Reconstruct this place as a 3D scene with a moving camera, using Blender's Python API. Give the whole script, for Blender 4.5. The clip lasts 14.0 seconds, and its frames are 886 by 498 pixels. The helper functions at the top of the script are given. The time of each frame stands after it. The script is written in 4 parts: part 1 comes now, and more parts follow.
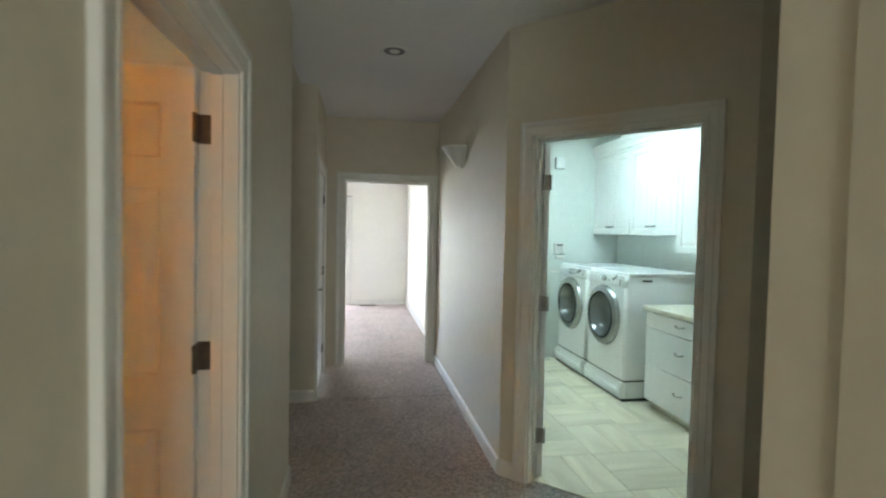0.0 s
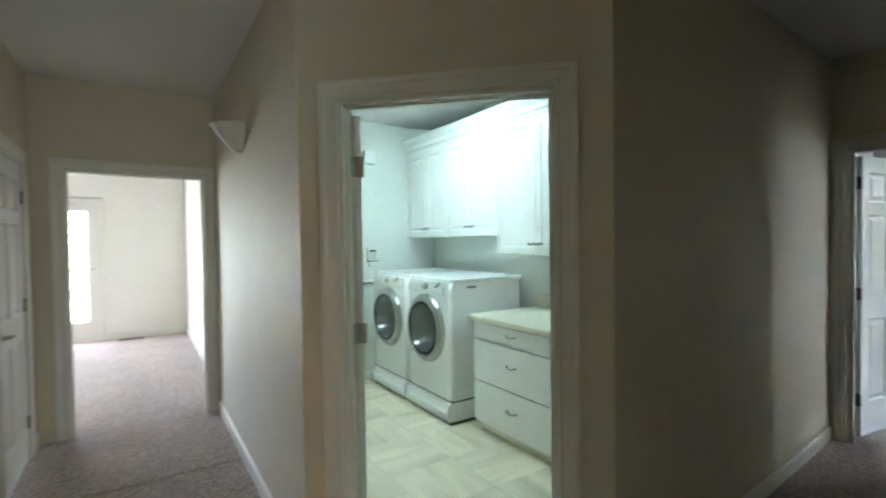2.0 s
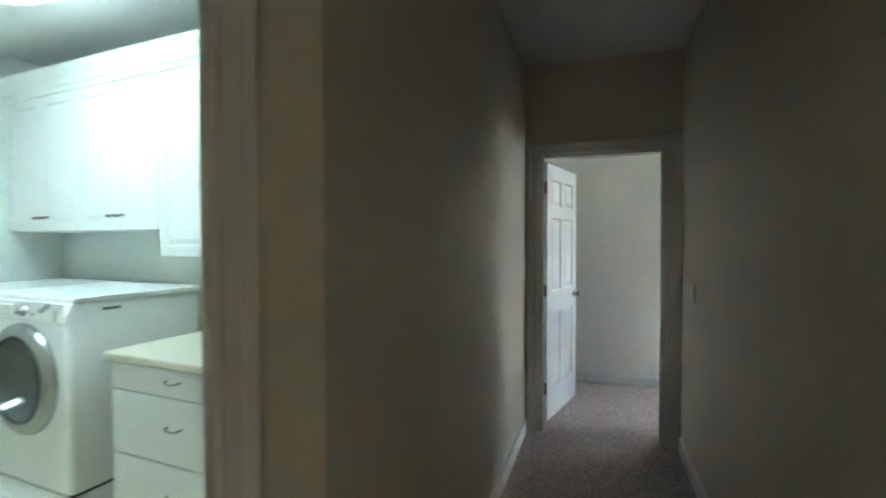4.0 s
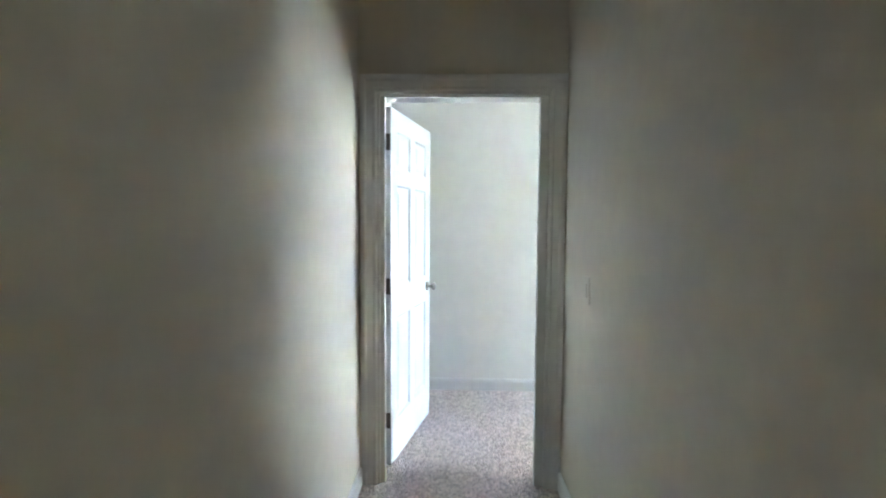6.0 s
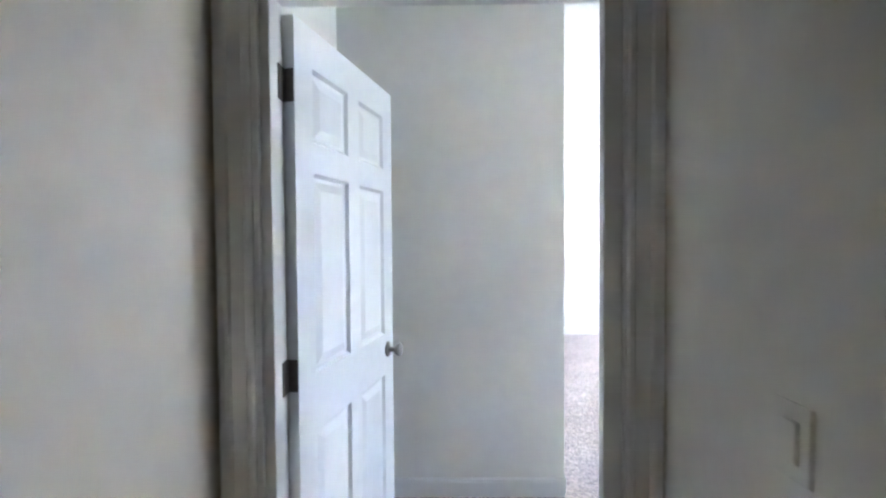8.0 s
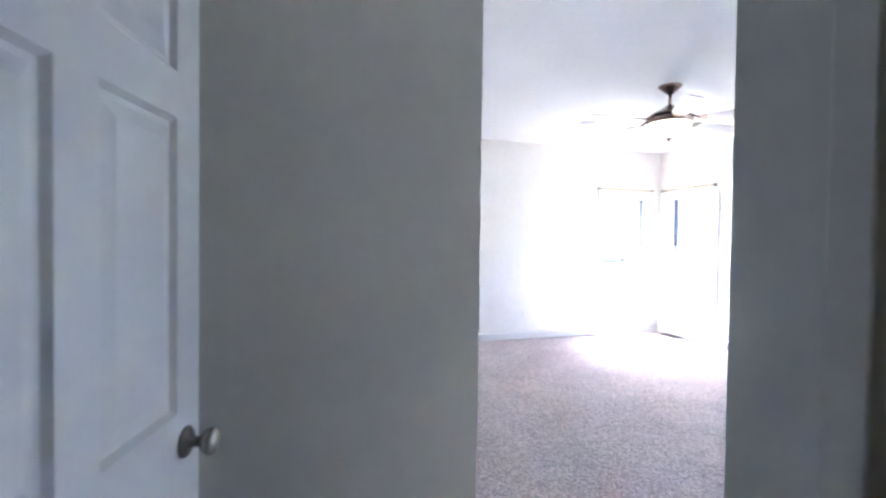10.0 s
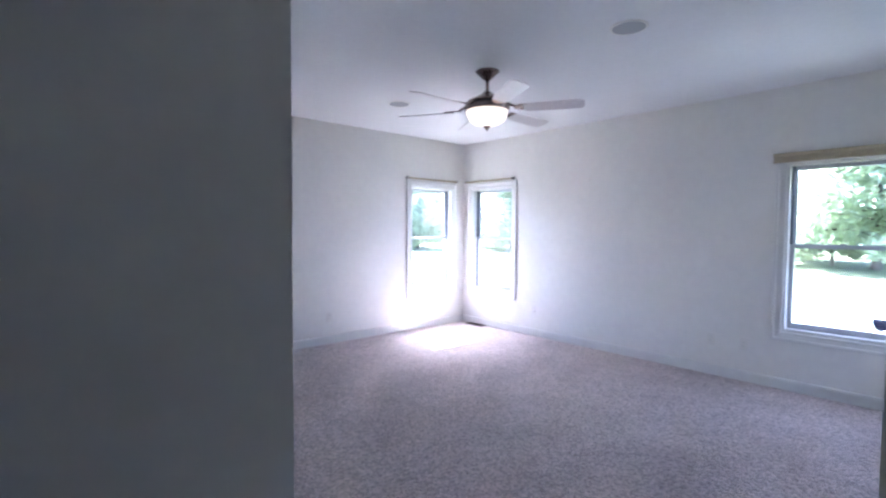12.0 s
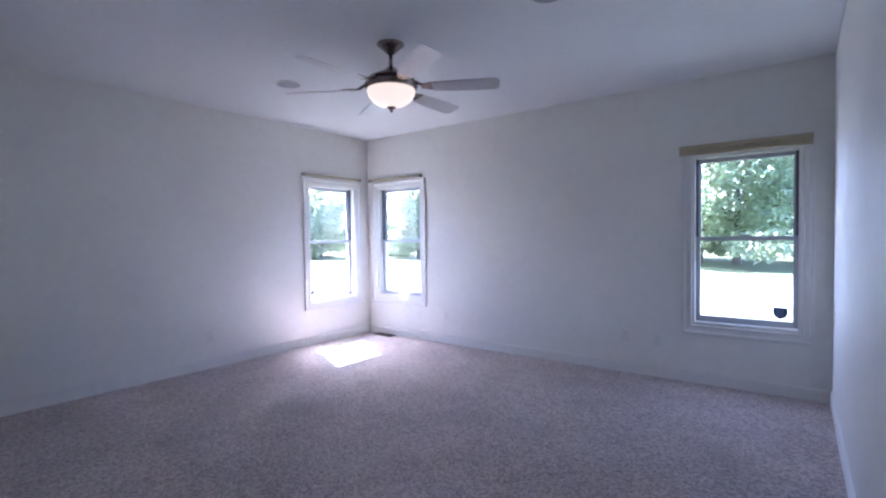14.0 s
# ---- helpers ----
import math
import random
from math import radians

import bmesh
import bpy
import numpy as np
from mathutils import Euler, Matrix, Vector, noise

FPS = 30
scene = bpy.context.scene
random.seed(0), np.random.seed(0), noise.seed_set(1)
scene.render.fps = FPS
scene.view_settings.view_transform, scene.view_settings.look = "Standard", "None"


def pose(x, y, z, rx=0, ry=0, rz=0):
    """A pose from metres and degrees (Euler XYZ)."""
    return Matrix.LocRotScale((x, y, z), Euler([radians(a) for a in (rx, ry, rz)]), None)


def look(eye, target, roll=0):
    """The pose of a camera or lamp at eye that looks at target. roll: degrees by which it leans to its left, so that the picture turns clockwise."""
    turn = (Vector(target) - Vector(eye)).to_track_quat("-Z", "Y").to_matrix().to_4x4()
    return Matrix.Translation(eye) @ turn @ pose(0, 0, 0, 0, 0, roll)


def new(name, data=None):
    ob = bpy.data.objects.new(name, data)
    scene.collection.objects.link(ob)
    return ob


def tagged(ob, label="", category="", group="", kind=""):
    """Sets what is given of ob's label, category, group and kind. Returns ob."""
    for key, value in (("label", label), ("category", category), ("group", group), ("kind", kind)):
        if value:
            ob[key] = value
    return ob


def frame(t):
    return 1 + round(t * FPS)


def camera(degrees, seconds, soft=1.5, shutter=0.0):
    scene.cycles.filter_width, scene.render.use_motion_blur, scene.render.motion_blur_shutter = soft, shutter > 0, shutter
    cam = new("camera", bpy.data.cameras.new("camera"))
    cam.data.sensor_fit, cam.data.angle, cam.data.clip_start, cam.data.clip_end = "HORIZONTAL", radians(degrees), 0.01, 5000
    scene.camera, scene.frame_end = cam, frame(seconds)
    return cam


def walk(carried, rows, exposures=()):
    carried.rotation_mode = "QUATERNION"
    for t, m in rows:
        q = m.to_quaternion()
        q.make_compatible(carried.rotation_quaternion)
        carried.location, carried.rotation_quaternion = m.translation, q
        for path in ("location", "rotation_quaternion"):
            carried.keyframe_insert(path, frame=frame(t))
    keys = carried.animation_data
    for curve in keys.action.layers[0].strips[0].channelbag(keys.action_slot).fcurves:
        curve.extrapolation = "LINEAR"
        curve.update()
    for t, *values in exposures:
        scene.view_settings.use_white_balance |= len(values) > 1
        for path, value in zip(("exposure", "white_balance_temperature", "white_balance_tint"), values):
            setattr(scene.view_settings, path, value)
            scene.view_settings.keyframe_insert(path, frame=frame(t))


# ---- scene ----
cam = camera(86.5, 14.0, soft=2.2, shutter=0.5)

PATH = [
    (0, (-0.011, 0.609, 1.488), (0.476, 2.548, 1.418), 1.2),
    (0.5, (0.06, 0.831, 1.496), (0.65, 2.741, 1.422), 1.1),
    (1, (0.128, 1.026, 1.495), (0.891, 2.874, 1.432), 0.7),
    (1.5, (0.225, 1.203, 1.491), (1.208, 2.945, 1.446), -0.0),
    (2, (0.331, 1.34, 1.482), (1.533, 2.937, 1.439), -0.8),
    (2.5, (0.466, 1.464, 1.461), (1.88, 2.878, 1.422), -1.1),
    (3, (0.639, 1.591, 1.465), (2.244, 2.783, 1.411), -0.9),
    (3.5, (0.831, 1.691, 1.453), (2.599, 2.625, 1.407), -0.4),
    (4, (1.041, 1.797, 1.445), (2.93, 2.452, 1.403), -0.1),
    (4.2, (1.139, 1.822, 1.438), (3.058, 2.383, 1.397), -0.2),
    (6.3, (2.344, 1.85, 1.399), (4.341, 1.883, 1.289), -0.1),
    (6.5, (2.474, 1.844, 1.373), (4.472, 1.87, 1.279), -0.6),
    (7, (2.818, 1.82, 1.44), (4.814, 1.853, 1.315), 0.3),
    (7.5, (3.154, 1.811, 1.443), (5.152, 1.852, 1.351), 0.1),
    (8, (3.472, 1.812, 1.427), (5.471, 1.838, 1.372), -0.4),
    (8.2, (3.596, 1.811, 1.452), (5.594, 1.827, 1.37), 0.1),
    (10.3, (4.453, 1.861, 1.377), (6.317, 1.136, 1.336), 0.4),
    (10.5, (4.515, 1.851, 1.388), (6.345, 1.044, 1.341), 0.2),
    (11, (4.717, 1.8, 1.404), (6.441, 0.789, 1.34), 0.4),
    (11.5, (4.878, 1.731, 1.419), (6.495, 0.558, 1.332), 0.4),
    (12, (5.002, 1.645, 1.433), (6.494, 0.315, 1.347), 0.4),
    (12.5, (5.125, 1.558, 1.424), (6.495, 0.103, 1.348), 0.3),
    (13, (5.241, 1.475, 1.404), (6.513, -0.068, 1.339), -0.0),
    (13.5, (5.301, 1.361, 1.382), (6.526, -0.218, 1.318), -0.7),
    (14, (5.359, 1.279, 1.347), (6.561, -0.319, 1.294), -0.7),
]
EXPOSURES = [
    (0, 6.76, 6040, 9), (2, 6.74, 6040, 8), (4.2, 6.84, 6020, 8), (6.3, 8.3, 5600, 11), (7, 8.0, 5600, 15), (8.2, 7.38, 5580, 19),
    (10.3, 5.95, 5400, 22), (11, 5.48, 5260, 23), (11.5, 5.08, 5220, 24), (12.5, 4.52, 5150, 27), (14, 4.1, 5090, 30),
]
walk(cam, [(t, look(eye, target, roll)) for t, eye, target, roll in PATH], EXPOSURES)

# ---- world, sun, exposure ----
SUN_DIR = Vector((1.0, -0.47, 1.437)).normalized()
world = bpy.data.worlds.new("sky")
scene.world = world
world.use_nodes = True
wn = world.node_tree
sky = wn.nodes.new("ShaderNodeTexSky")
sky.sky_type = "NISHITA"
sky.sun_disc = False
sky.sun_elevation = math.asin(SUN_DIR.z)
sky.sun_rotation = math.atan2(SUN_DIR.x, SUN_DIR.y)
bg = wn.nodes["Background"]
bg.inputs["Strength"].default_value = 0.08
wn.links.new(sky.outputs[0], bg.inputs[0])
sun = new("sun", bpy.data.lights.new("sun", "SUN"))
sun.data.energy, sun.data.angle, sun.data.color = 3.6, radians(0.5), (1.0, 0.95, 0.87)
sun.matrix_world = look(SUN_DIR * 30, (0, 0, 0))


def window_light(name, m, w, h, watts, color):
    """Area lamp standing in for light that enters an opening; m looks along -z of the lamp into the room."""
    lamp = new(name, bpy.data.lights.new(name, "AREA"))
    lamp.data.shape, lamp.data.size, lamp.data.size_y = "RECTANGLE", w, h
    lamp.data.energy, lamp.data.color = watts, color
    lamp.matrix_world = m
    return lamp


# ---- materials ----
def material(name, color, rough=0.5, metal=0.0, noise_scale=0.0, vary=0.0, bump=0.0, bump_scale=200.0, spec=0.5, big=0.0, rand=0.0):
    """A node material: base colour varied at a fine and a coarse scale, with a fine relief."""
    m = bpy.data.materials.new(name)
    m.use_nodes = True
    nt = m.node_tree
    b = nt.nodes["Principled BSDF"]
    b.inputs["Roughness"].default_value = rough
    b.inputs["Metallic"].default_value = metal
    b.inputs["Specular IOR Level"].default_value = spec
    b.inputs["Base Color"].default_value = (*color, 1)
    geo = nt.nodes.new("ShaderNodeNewGeometry")
    last = None
    if vary > 0:
        n1 = nt.nodes.new("ShaderNodeTexNoise")
        n1.inputs["Scale"].default_value = noise_scale
        n1.inputs["Detail"].default_value = 6
        nt.links.new(geo.outputs["Position"], n1.inputs["Vector"])
        n2 = nt.nodes.new("ShaderNodeTexNoise")
        n2.inputs["Scale"].default_value = 1.3
        nt.links.new(geo.outputs["Position"], n2.inputs["Vector"])
        r1 = nt.nodes.new("ShaderNodeMapRange")
        r1.inputs["From Min"].default_value, r1.inputs["From Max"].default_value = 0.3, 0.7
        r1.inputs["To Min"].default_value, r1.inputs["To Max"].default_value = 1 - vary, 1 + vary
        nt.links.new(n1.outputs[0], r1.inputs["Value"])
        r2 = nt.nodes.new("ShaderNodeMapRange")
        r2.inputs["From Min"].default_value, r2.inputs["From Max"].default_value = 0.3, 0.7
        r2.inputs["To Min"].default_value, r2.inputs["To Max"].default_value = 1 - big, 1 + big
        nt.links.new(n2.outputs[0], r2.inputs["Value"])
        mul = nt.nodes.new("ShaderNodeMath")
        mul.operation = "MULTIPLY"
        nt.links.new(r1.outputs[0], mul.inputs[0])
        nt.links.new(r2.outputs[0], mul.inputs[1])
        last = mul.outputs[0]
        if rand > 0:
            oi = nt.nodes.new("ShaderNodeObjectInfo")
            r3 = nt.nodes.new("ShaderNodeMapRange")
            r3.inputs["To Min"].default_value, r3.inputs["To Max"].default_value = 1 - rand, 1 + rand
            nt.links.new(oi.outputs["Random"], r3.inputs["Value"])
            mul2 = nt.nodes.new("ShaderNodeMath")
            mul2.operation = "MULTIPLY"
            nt.links.new(last, mul2.inputs[0])
            nt.links.new(r3.outputs[0], mul2.inputs[1])
            last = mul2.outputs[0]
        sc = nt.nodes.new("ShaderNodeVectorMath")
        sc.operation = "SCALE"
        sc.inputs[0].default_value = color
        nt.links.new(last, sc.inputs["Scale"])
        nt.links.new(sc.outputs[0], b.inputs["Base Color"])
    if bump > 0:
        n3 = nt.nodes.new("ShaderNodeTexNoise")
        n3.inputs["Scale"].default_value = bump_scale
        n3.inputs["Detail"].default_value = 3
        nt.links.new(geo.outputs["Position"], n3.inputs["Vector"])
        bp = nt.nodes.new("ShaderNodeBump")
        bp.inputs["Strength"].default_value = bump
        bp.inputs["Distance"].default_value = 0.004
        nt.links.new(n3.outputs[0], bp.inputs["Height"])
        nt.links.new(bp.outputs[0], b.inputs["Normal"])
    return m


def glow(name, color, strength):
    m = bpy.data.materials.new(name)
    m.use_nodes = True
    b = m.node_tree.nodes["Principled BSDF"]
    b.inputs["Base Color"].default_value = (0.8, 0.8, 0.78, 1)
    b.inputs["Emission Color"].default_value = (*color, 1)
    b.inputs["Emission Strength"].default_value = strength
    return m


def glass(name, rough=0.0, color=(1, 1, 1)):
    m = bpy.data.materials.new(name)
    m.use_nodes = True
    b = m.node_tree.nodes["Principled BSDF"]
    b.inputs["Base Color"].default_value = (*color, 1)
    b.inputs["Roughness"].default_value = rough
    b.inputs["Transmission Weight"].default_value = 1.0
    b.inputs["IOR"].default_value = 1.45
    return m


def carpet_material():
    """Cut-pile carpet: flecked tufts, soft tracks, deep relief."""
    m = bpy.data.materials.new("beige_carpet")
    m.use_nodes = True
    nt = m.node_tree
    b = nt.nodes["Principled BSDF"]
    b.inputs["Roughness"].default_value = 1.0
    b.inputs["Specular IOR Level"].default_value = 0.1
    b.inputs["Sheen Weight"].default_value = 0.25
    geo = nt.nodes.new("ShaderNodeNewGeometry")
    tuft = nt.nodes.new("ShaderNodeTexVoronoi")
    tuft.inputs["Scale"].default_value = 78
    fine = nt.nodes.new("ShaderNodeTexNoise")
    fine.inputs["Scale"].default_value = 34
    fine.inputs["Detail"].default_value = 8
    fine.inputs["Roughness"].default_value = 0.75
    wide = nt.nodes.new("ShaderNodeTexNoise")
    wide.inputs["Scale"].default_value = 2.2
    wide.inputs["Detail"].default_value = 5
    for n in (tuft, fine, wide):
        nt.links.new(geo.outputs["Position"], n.inputs["Vector"])
    ramp = nt.nodes.new("ShaderNodeValToRGB")
    ramp.color_ramp.elements[0].position, ramp.color_ramp.elements[0].color = 0.20, (0.29, 0.228, 0.205, 1)
    ramp.color_ramp.elements[1].position, ramp.color_ramp.elements[1].color = 0.75, (0.79, 0.67, 0.615, 1)
    cell = nt.nodes.new("ShaderNodeSeparateColor")
    nt.links.new(tuft.outputs["Color"], cell.inputs[0])
    blend = nt.nodes.new("ShaderNodeMix")
    blend.inputs["Factor"].default_value = 0.55
    nt.links.new(cell.outputs[0], blend.inputs["A"])
    nt.links.new(fine.outputs[0], blend.inputs["B"])
    nt.links.new(blend.outputs["Result"], ramp.inputs[0])
    r2 = nt.nodes.new("ShaderNodeMapRange")
    r2.inputs["From Min"].default_value, r2.inputs["From Max"].default_value = 0.3, 0.7
    r2.inputs["To Min"].default_value, r2.inputs["To Max"].default_value = 0.88, 1.1
    nt.links.new(wide.outputs[0], r2.inputs["Value"])
    sc = nt.nodes.new("ShaderNodeVectorMath")
    sc.operation = "SCALE"
    nt.links.new(ramp.outputs[0], sc.inputs[0])
    nt.links.new(r2.outputs[0], sc.inputs["Scale"])
    nt.links.new(sc.outputs[0], b.inputs["Base Color"])
    add = nt.nodes.new("ShaderNodeMath")
    add.operation = "SUBTRACT"
    nt.links.new(fine.outputs[0], add.inputs[0])
    nt.links.new(tuft.outputs["Distance"], add.inputs[1])
    bp = nt.nodes.new("ShaderNodeBump")
    bp.inputs["Strength"].default_value = 1.0
    bp.inputs["Distance"].default_value = 0.016
    nt.links.new(add.outputs[0], bp.inputs["Height"])
    nt.links.new(bp.outputs[0], b.inputs["Normal"])
    return m


def tile_material(name, stretch):
    """Pale stone-look tile: veins drawn out along the tile, a shade of its own for each piece."""
    m = bpy.data.materials.new(name)
    m.use_nodes = True
    nt = m.node_tree
    b = nt.nodes["Principled BSDF"]
    b.inputs["Roughness"].default_value = 0.34
    tc = nt.nodes.new("ShaderNodeTexCoord")
    oi = nt.nodes.new("ShaderNodeObjectInfo")
    scale = nt.nodes.new("ShaderNodeVectorMath")
    scale.operation = "MULTIPLY"
    scale.inputs[1].default_value = stretch
    nt.links.new(tc.outputs["Object"], scale.inputs[0])
    shift = nt.nodes.new("ShaderNodeMath")
    shift.operation = "MULTIPLY"
    shift.inputs[1].default_value = 37.0
    nt.links.new(oi.outputs["Random"], shift.inputs[0])
    move = nt.nodes.new("ShaderNodeVectorMath")
    nt.links.new(scale.outputs[0], move.inputs[0])
    nt.links.new(shift.outputs[0], move.inputs[1])
    vein = nt.nodes.new("ShaderNodeTexNoise")
    vein.inputs["Scale"].default_value, vein.inputs["Detail"].default_value, vein.inputs["Distortion"].default_value = 1.4, 7, 0.5
    nt.links.new(move.outputs[0], vein.inputs["Vector"])
    ramp = nt.nodes.new("ShaderNodeValToRGB")
    for e, p, c in zip(ramp.color_ramp.elements, (0.32, 0.66), ((0.66, 0.59, 0.43, 1), (0.83, 0.76, 0.59, 1))):
        e.position, e.color = p, c
    nt.links.new(vein.outputs[0], ramp.inputs[0])
    own = nt.nodes.new("ShaderNodeMapRange")
    own.inputs["To Min"].default_value, own.inputs["To Max"].default_value = 0.86, 1.10
    nt.links.new(oi.outputs["Random"], own.inputs["Value"])
    sc = nt.nodes.new("ShaderNodeVectorMath")
    sc.operation = "SCALE"
    nt.links.new(ramp.outputs[0], sc.inputs[0])
    nt.links.new(own.outputs[0], sc.inputs["Scale"])
    nt.links.new(sc.outputs[0], b.inputs["Base Color"])
    bp = nt.nodes.new("ShaderNodeBump")
    bp.inputs["Strength"].default_value, bp.inputs["Distance"].default_value = 0.15, 0.002
    nt.links.new(vein.outputs[0], bp.inputs["Height"])
    nt.links.new(bp.outputs[0], b.inputs["Normal"])
    return m


def leaf_material():
    """Sunlit foliage: diffuse leaves that let light through, varied spray by spray."""
    m = material("green_foliage", (0.16, 0.21, 0.10), 0.6, 0, 0.9, 0.30, 0, 1, 0.3, 0.2)
    nt = m.node_tree
    b = nt.nodes["Principled BSDF"]
    tr = nt.nodes.new("ShaderNodeBsdfTranslucent")
    tr.inputs["Color"].default_value = (0.68, 0.76, 0.56, 1)
    mix = nt.nodes.new("ShaderNodeMixShader")
    mix.inputs[0].default_value = 0.6
    nt.links.new(b.outputs[0], mix.inputs[1])
    nt.links.new(tr.outputs[0], mix.inputs[2])
    nt.links.new(mix.outputs[0], nt.nodes["Material Output"].inputs[0])
    return m


PAINT = material("pale_grey_wall_paint", (0.78, 0.765, 0.71), 0.6, 0, 14, 0.02, 0.12, 260, 0.3, 0.015)
HALL_PAINT = material("tan_wall_paint", (0.655, 0.60, 0.49), 0.6, 0, 14, 0.025, 0.12, 260, 0.3, 0.02)
LAUNDRY_PAINT = material("cool_white_wall_paint", (0.70, 0.74, 0.70), 0.6, 0, 14, 0.02, 0.12, 260, 0.3, 0.015)
CEIL = material("white_ceiling_paint", (0.74, 0.74, 0.73), 0.85, 0, 30, 0.02, 0.2, 180, 0.2, 0.02)
TRIM = material("white_trim_paint", (0.73, 0.72, 0.68), 0.45, 0, 20, 0.02, 0.05, 120, 0.35, 0.02)
DOORPAINT = material("white_door_paint", (0.73, 0.73, 0.715), 0.52, 0, 25, 0.02, 0.06, 150, 0.35, 0.02)
CARPET = carpet_material()
TILES = [tile_material("stone_look_tile", (1.2, 6.0, 1.0)), tile_material("stone_look_tile", (6.0, 1.2, 1.0))]
GROUT = material("grey_grout", (0.48, 0.44, 0.35), 0.9, 0, 60, 0.08, 0.3, 300)
APPLIANCE = material("white_enamel", (0.84, 0.85, 0.85), 0.22, 0, 8, 0.008, 0, 1, 0.5, 0.008)
CABINET = material("white_cabinet_lacquer", (0.76, 0.765, 0.75), 0.32, 0, 12, 0.012, 0.03, 90, 0.5, 0.012)
COUNTER = material("cream_laminate", (0.70, 0.66, 0.54), 0.35, 0, 90, 0.06, 0, 1, 0.5, 0.02)
HINGE = material("aged_dark_hinge_steel", (0.13, 0.11, 0.09), 0.45, 0.8, 60, 0.15)
NICKEL = material("brushed_nickel", (0.38, 0.36, 0.33), 0.30, 1.0, 60, 0.05)
CHROME = material("grey_silver_plastic", (0.40, 0.41, 0.41), 0.24, 0.9, 30, 0.03)
DARK = material("black_plastic", (0.03, 0.03, 0.032), 0.4, 0, 20, 0.05)
SMOKED = material("smoked_glass", (0.045, 0.05, 0.052), 0.06, 0, 10, 0.05)
PORTHOLE = material("tinted_porthole_glass", (0.17, 0.18, 0.18), 0.05, 0, 10, 0.05, 0, 1, 0.9)
BRONZE = material("antique_bronze", (0.27, 0.21, 0.185), 0.26, 0.95, 35, 0.12)
BLADE = material("grey_blade_veneer", (0.56, 0.53, 0.52), 0.30, 0, 25, 0.05, 0, 1, 0.8)
# white window vinyl greyed to hold the backlit shade of the sashes
VINYL = material("greyed_vinyl", (0.45, 0.46, 0.48), 0.4, 0, 20, 0.02)
# dark grey: shade of the sash tracks, also pulls and downlight baffle
DARK_GREY = material("dark_grey_shade_and_fittings", (0.10, 0.105, 0.12), 0.5, 0, 20, 0.03)
PLATE = material("white_switch_plastic", (0.74, 0.72, 0.66), 0.35, 0, 20, 0.01)
SWITCH = material("cream_switch_plastic", (0.62, 0.57, 0.46), 0.45, 0, 20, 0.01)
GRILLE = material("grey_speaker_grille", (0.36, 0.36, 0.37), 0.7, 0, 150, 0.08, 0.4, 700)
BLIND = material("beige_woven_shade", (0.48, 0.41, 0.27), 0.8, 0, 90, 0.12, 0.4, 300)
REGISTER = material("brown_steel_register", (0.14, 0.11, 0.09), 0.5, 0.6, 40, 0.1)
BLUE = material("blue_sticker", (0.05, 0.07, 0.20), 0.4, 0, 30, 0.05)
CORD = material("white_cord", (0.72, 0.71, 0.68), 0.7, 0, 200, 0.05)
PLASTER = material("white_plaster", (0.75, 0.74, 0.70), 0.7, 0, 25, 0.02, 0.1, 150)
GRASS = material("sunlit_lawn", (0.12, 0.14, 0.07), 0.95, 0, 3.0, 0.22, 0.6, 40, 0.1, 0.12)
LEAF = leaf_material()
BARK = material("grey_bark", (0.12, 0.095, 0.075), 0.9, 0, 12, 0.25, 0.6, 30)
BRICK = material("exterior_siding", (0.55, 0.52, 0.46), 0.8, 0, 12, 0.08, 0.2, 60)
ROOF = material("roof_soffit", (0.62, 0.61, 0.58), 0.7, 0, 10, 0.05)
WINDOW_GLASS = glass("window_glass")
LAUNDRY_GLOW = glow("fluorescent_diffuser", (0.74, 1.0, 1.0), 0.212)
BATH_GLOW = glow("warm_bulb_glass", (1.0, 0.29, 0.005), 0.43)
FAN_GLOW = glow("warm_frosted_bowl", (1.0, 0.78, 0.47), 0.056)


# ---- building helpers ----
def mesh_of(bm, name, mat, smooth=False):
    me = bpy.data.meshes.new(name)
    bm.normal_update()
    bm.to_mesh(me)
    bm.free()
    me.materials.append(mat)
    if smooth:
        for p in me.polygons:
            p.use_smooth = True
    return me


def part(name, bm, mat, parent=None, label="", m=None, smooth=False):
    """Links a bmesh as one mesh object under a thing or a part."""
    ob = new(name, mesh_of(bm, name, mat, smooth))
    if parent is not None:
        ob.parent = parent
    if m is not None:
        ob.matrix_local = m
    if label:
        ob["label"] = label
    return ob


def thing(name, m, label="", category="", group="", kind=""):
    ob = new(name)
    ob.empty_display_size = 0.1
    ob.matrix_world = m
    return tagged(ob, label, category, group, kind)


def setting(name, bm, mat, label, m=None, category=""):
    ob = part(name, bm, mat, None, "", m)
    return tagged(ob, label, category or name.split("_")[0], "", "structure")


def box(bm, x0, x1, y0, y1, z0, z1, bevel=0.0, segments=1):
    """Adds a box; with bevel its edges are rounded."""
    c = bmesh.ops.create_cube(bm, size=1)
    for v in c["verts"]:
        v.co = Vector((x0 if v.co.x < 0 else x1, y0 if v.co.y < 0 else y1, z0 if v.co.z < 0 else z1))
    if bevel > 0:
        edges = list({e for v in c["verts"] for e in v.link_edges})
        bmesh.ops.bevel(bm, geom=edges, offset=bevel, segments=segments, profile=0.7, affect="EDGES")
    return bm


def boxed(*args, **kw):
    return box(bmesh.new(), *args, **kw)


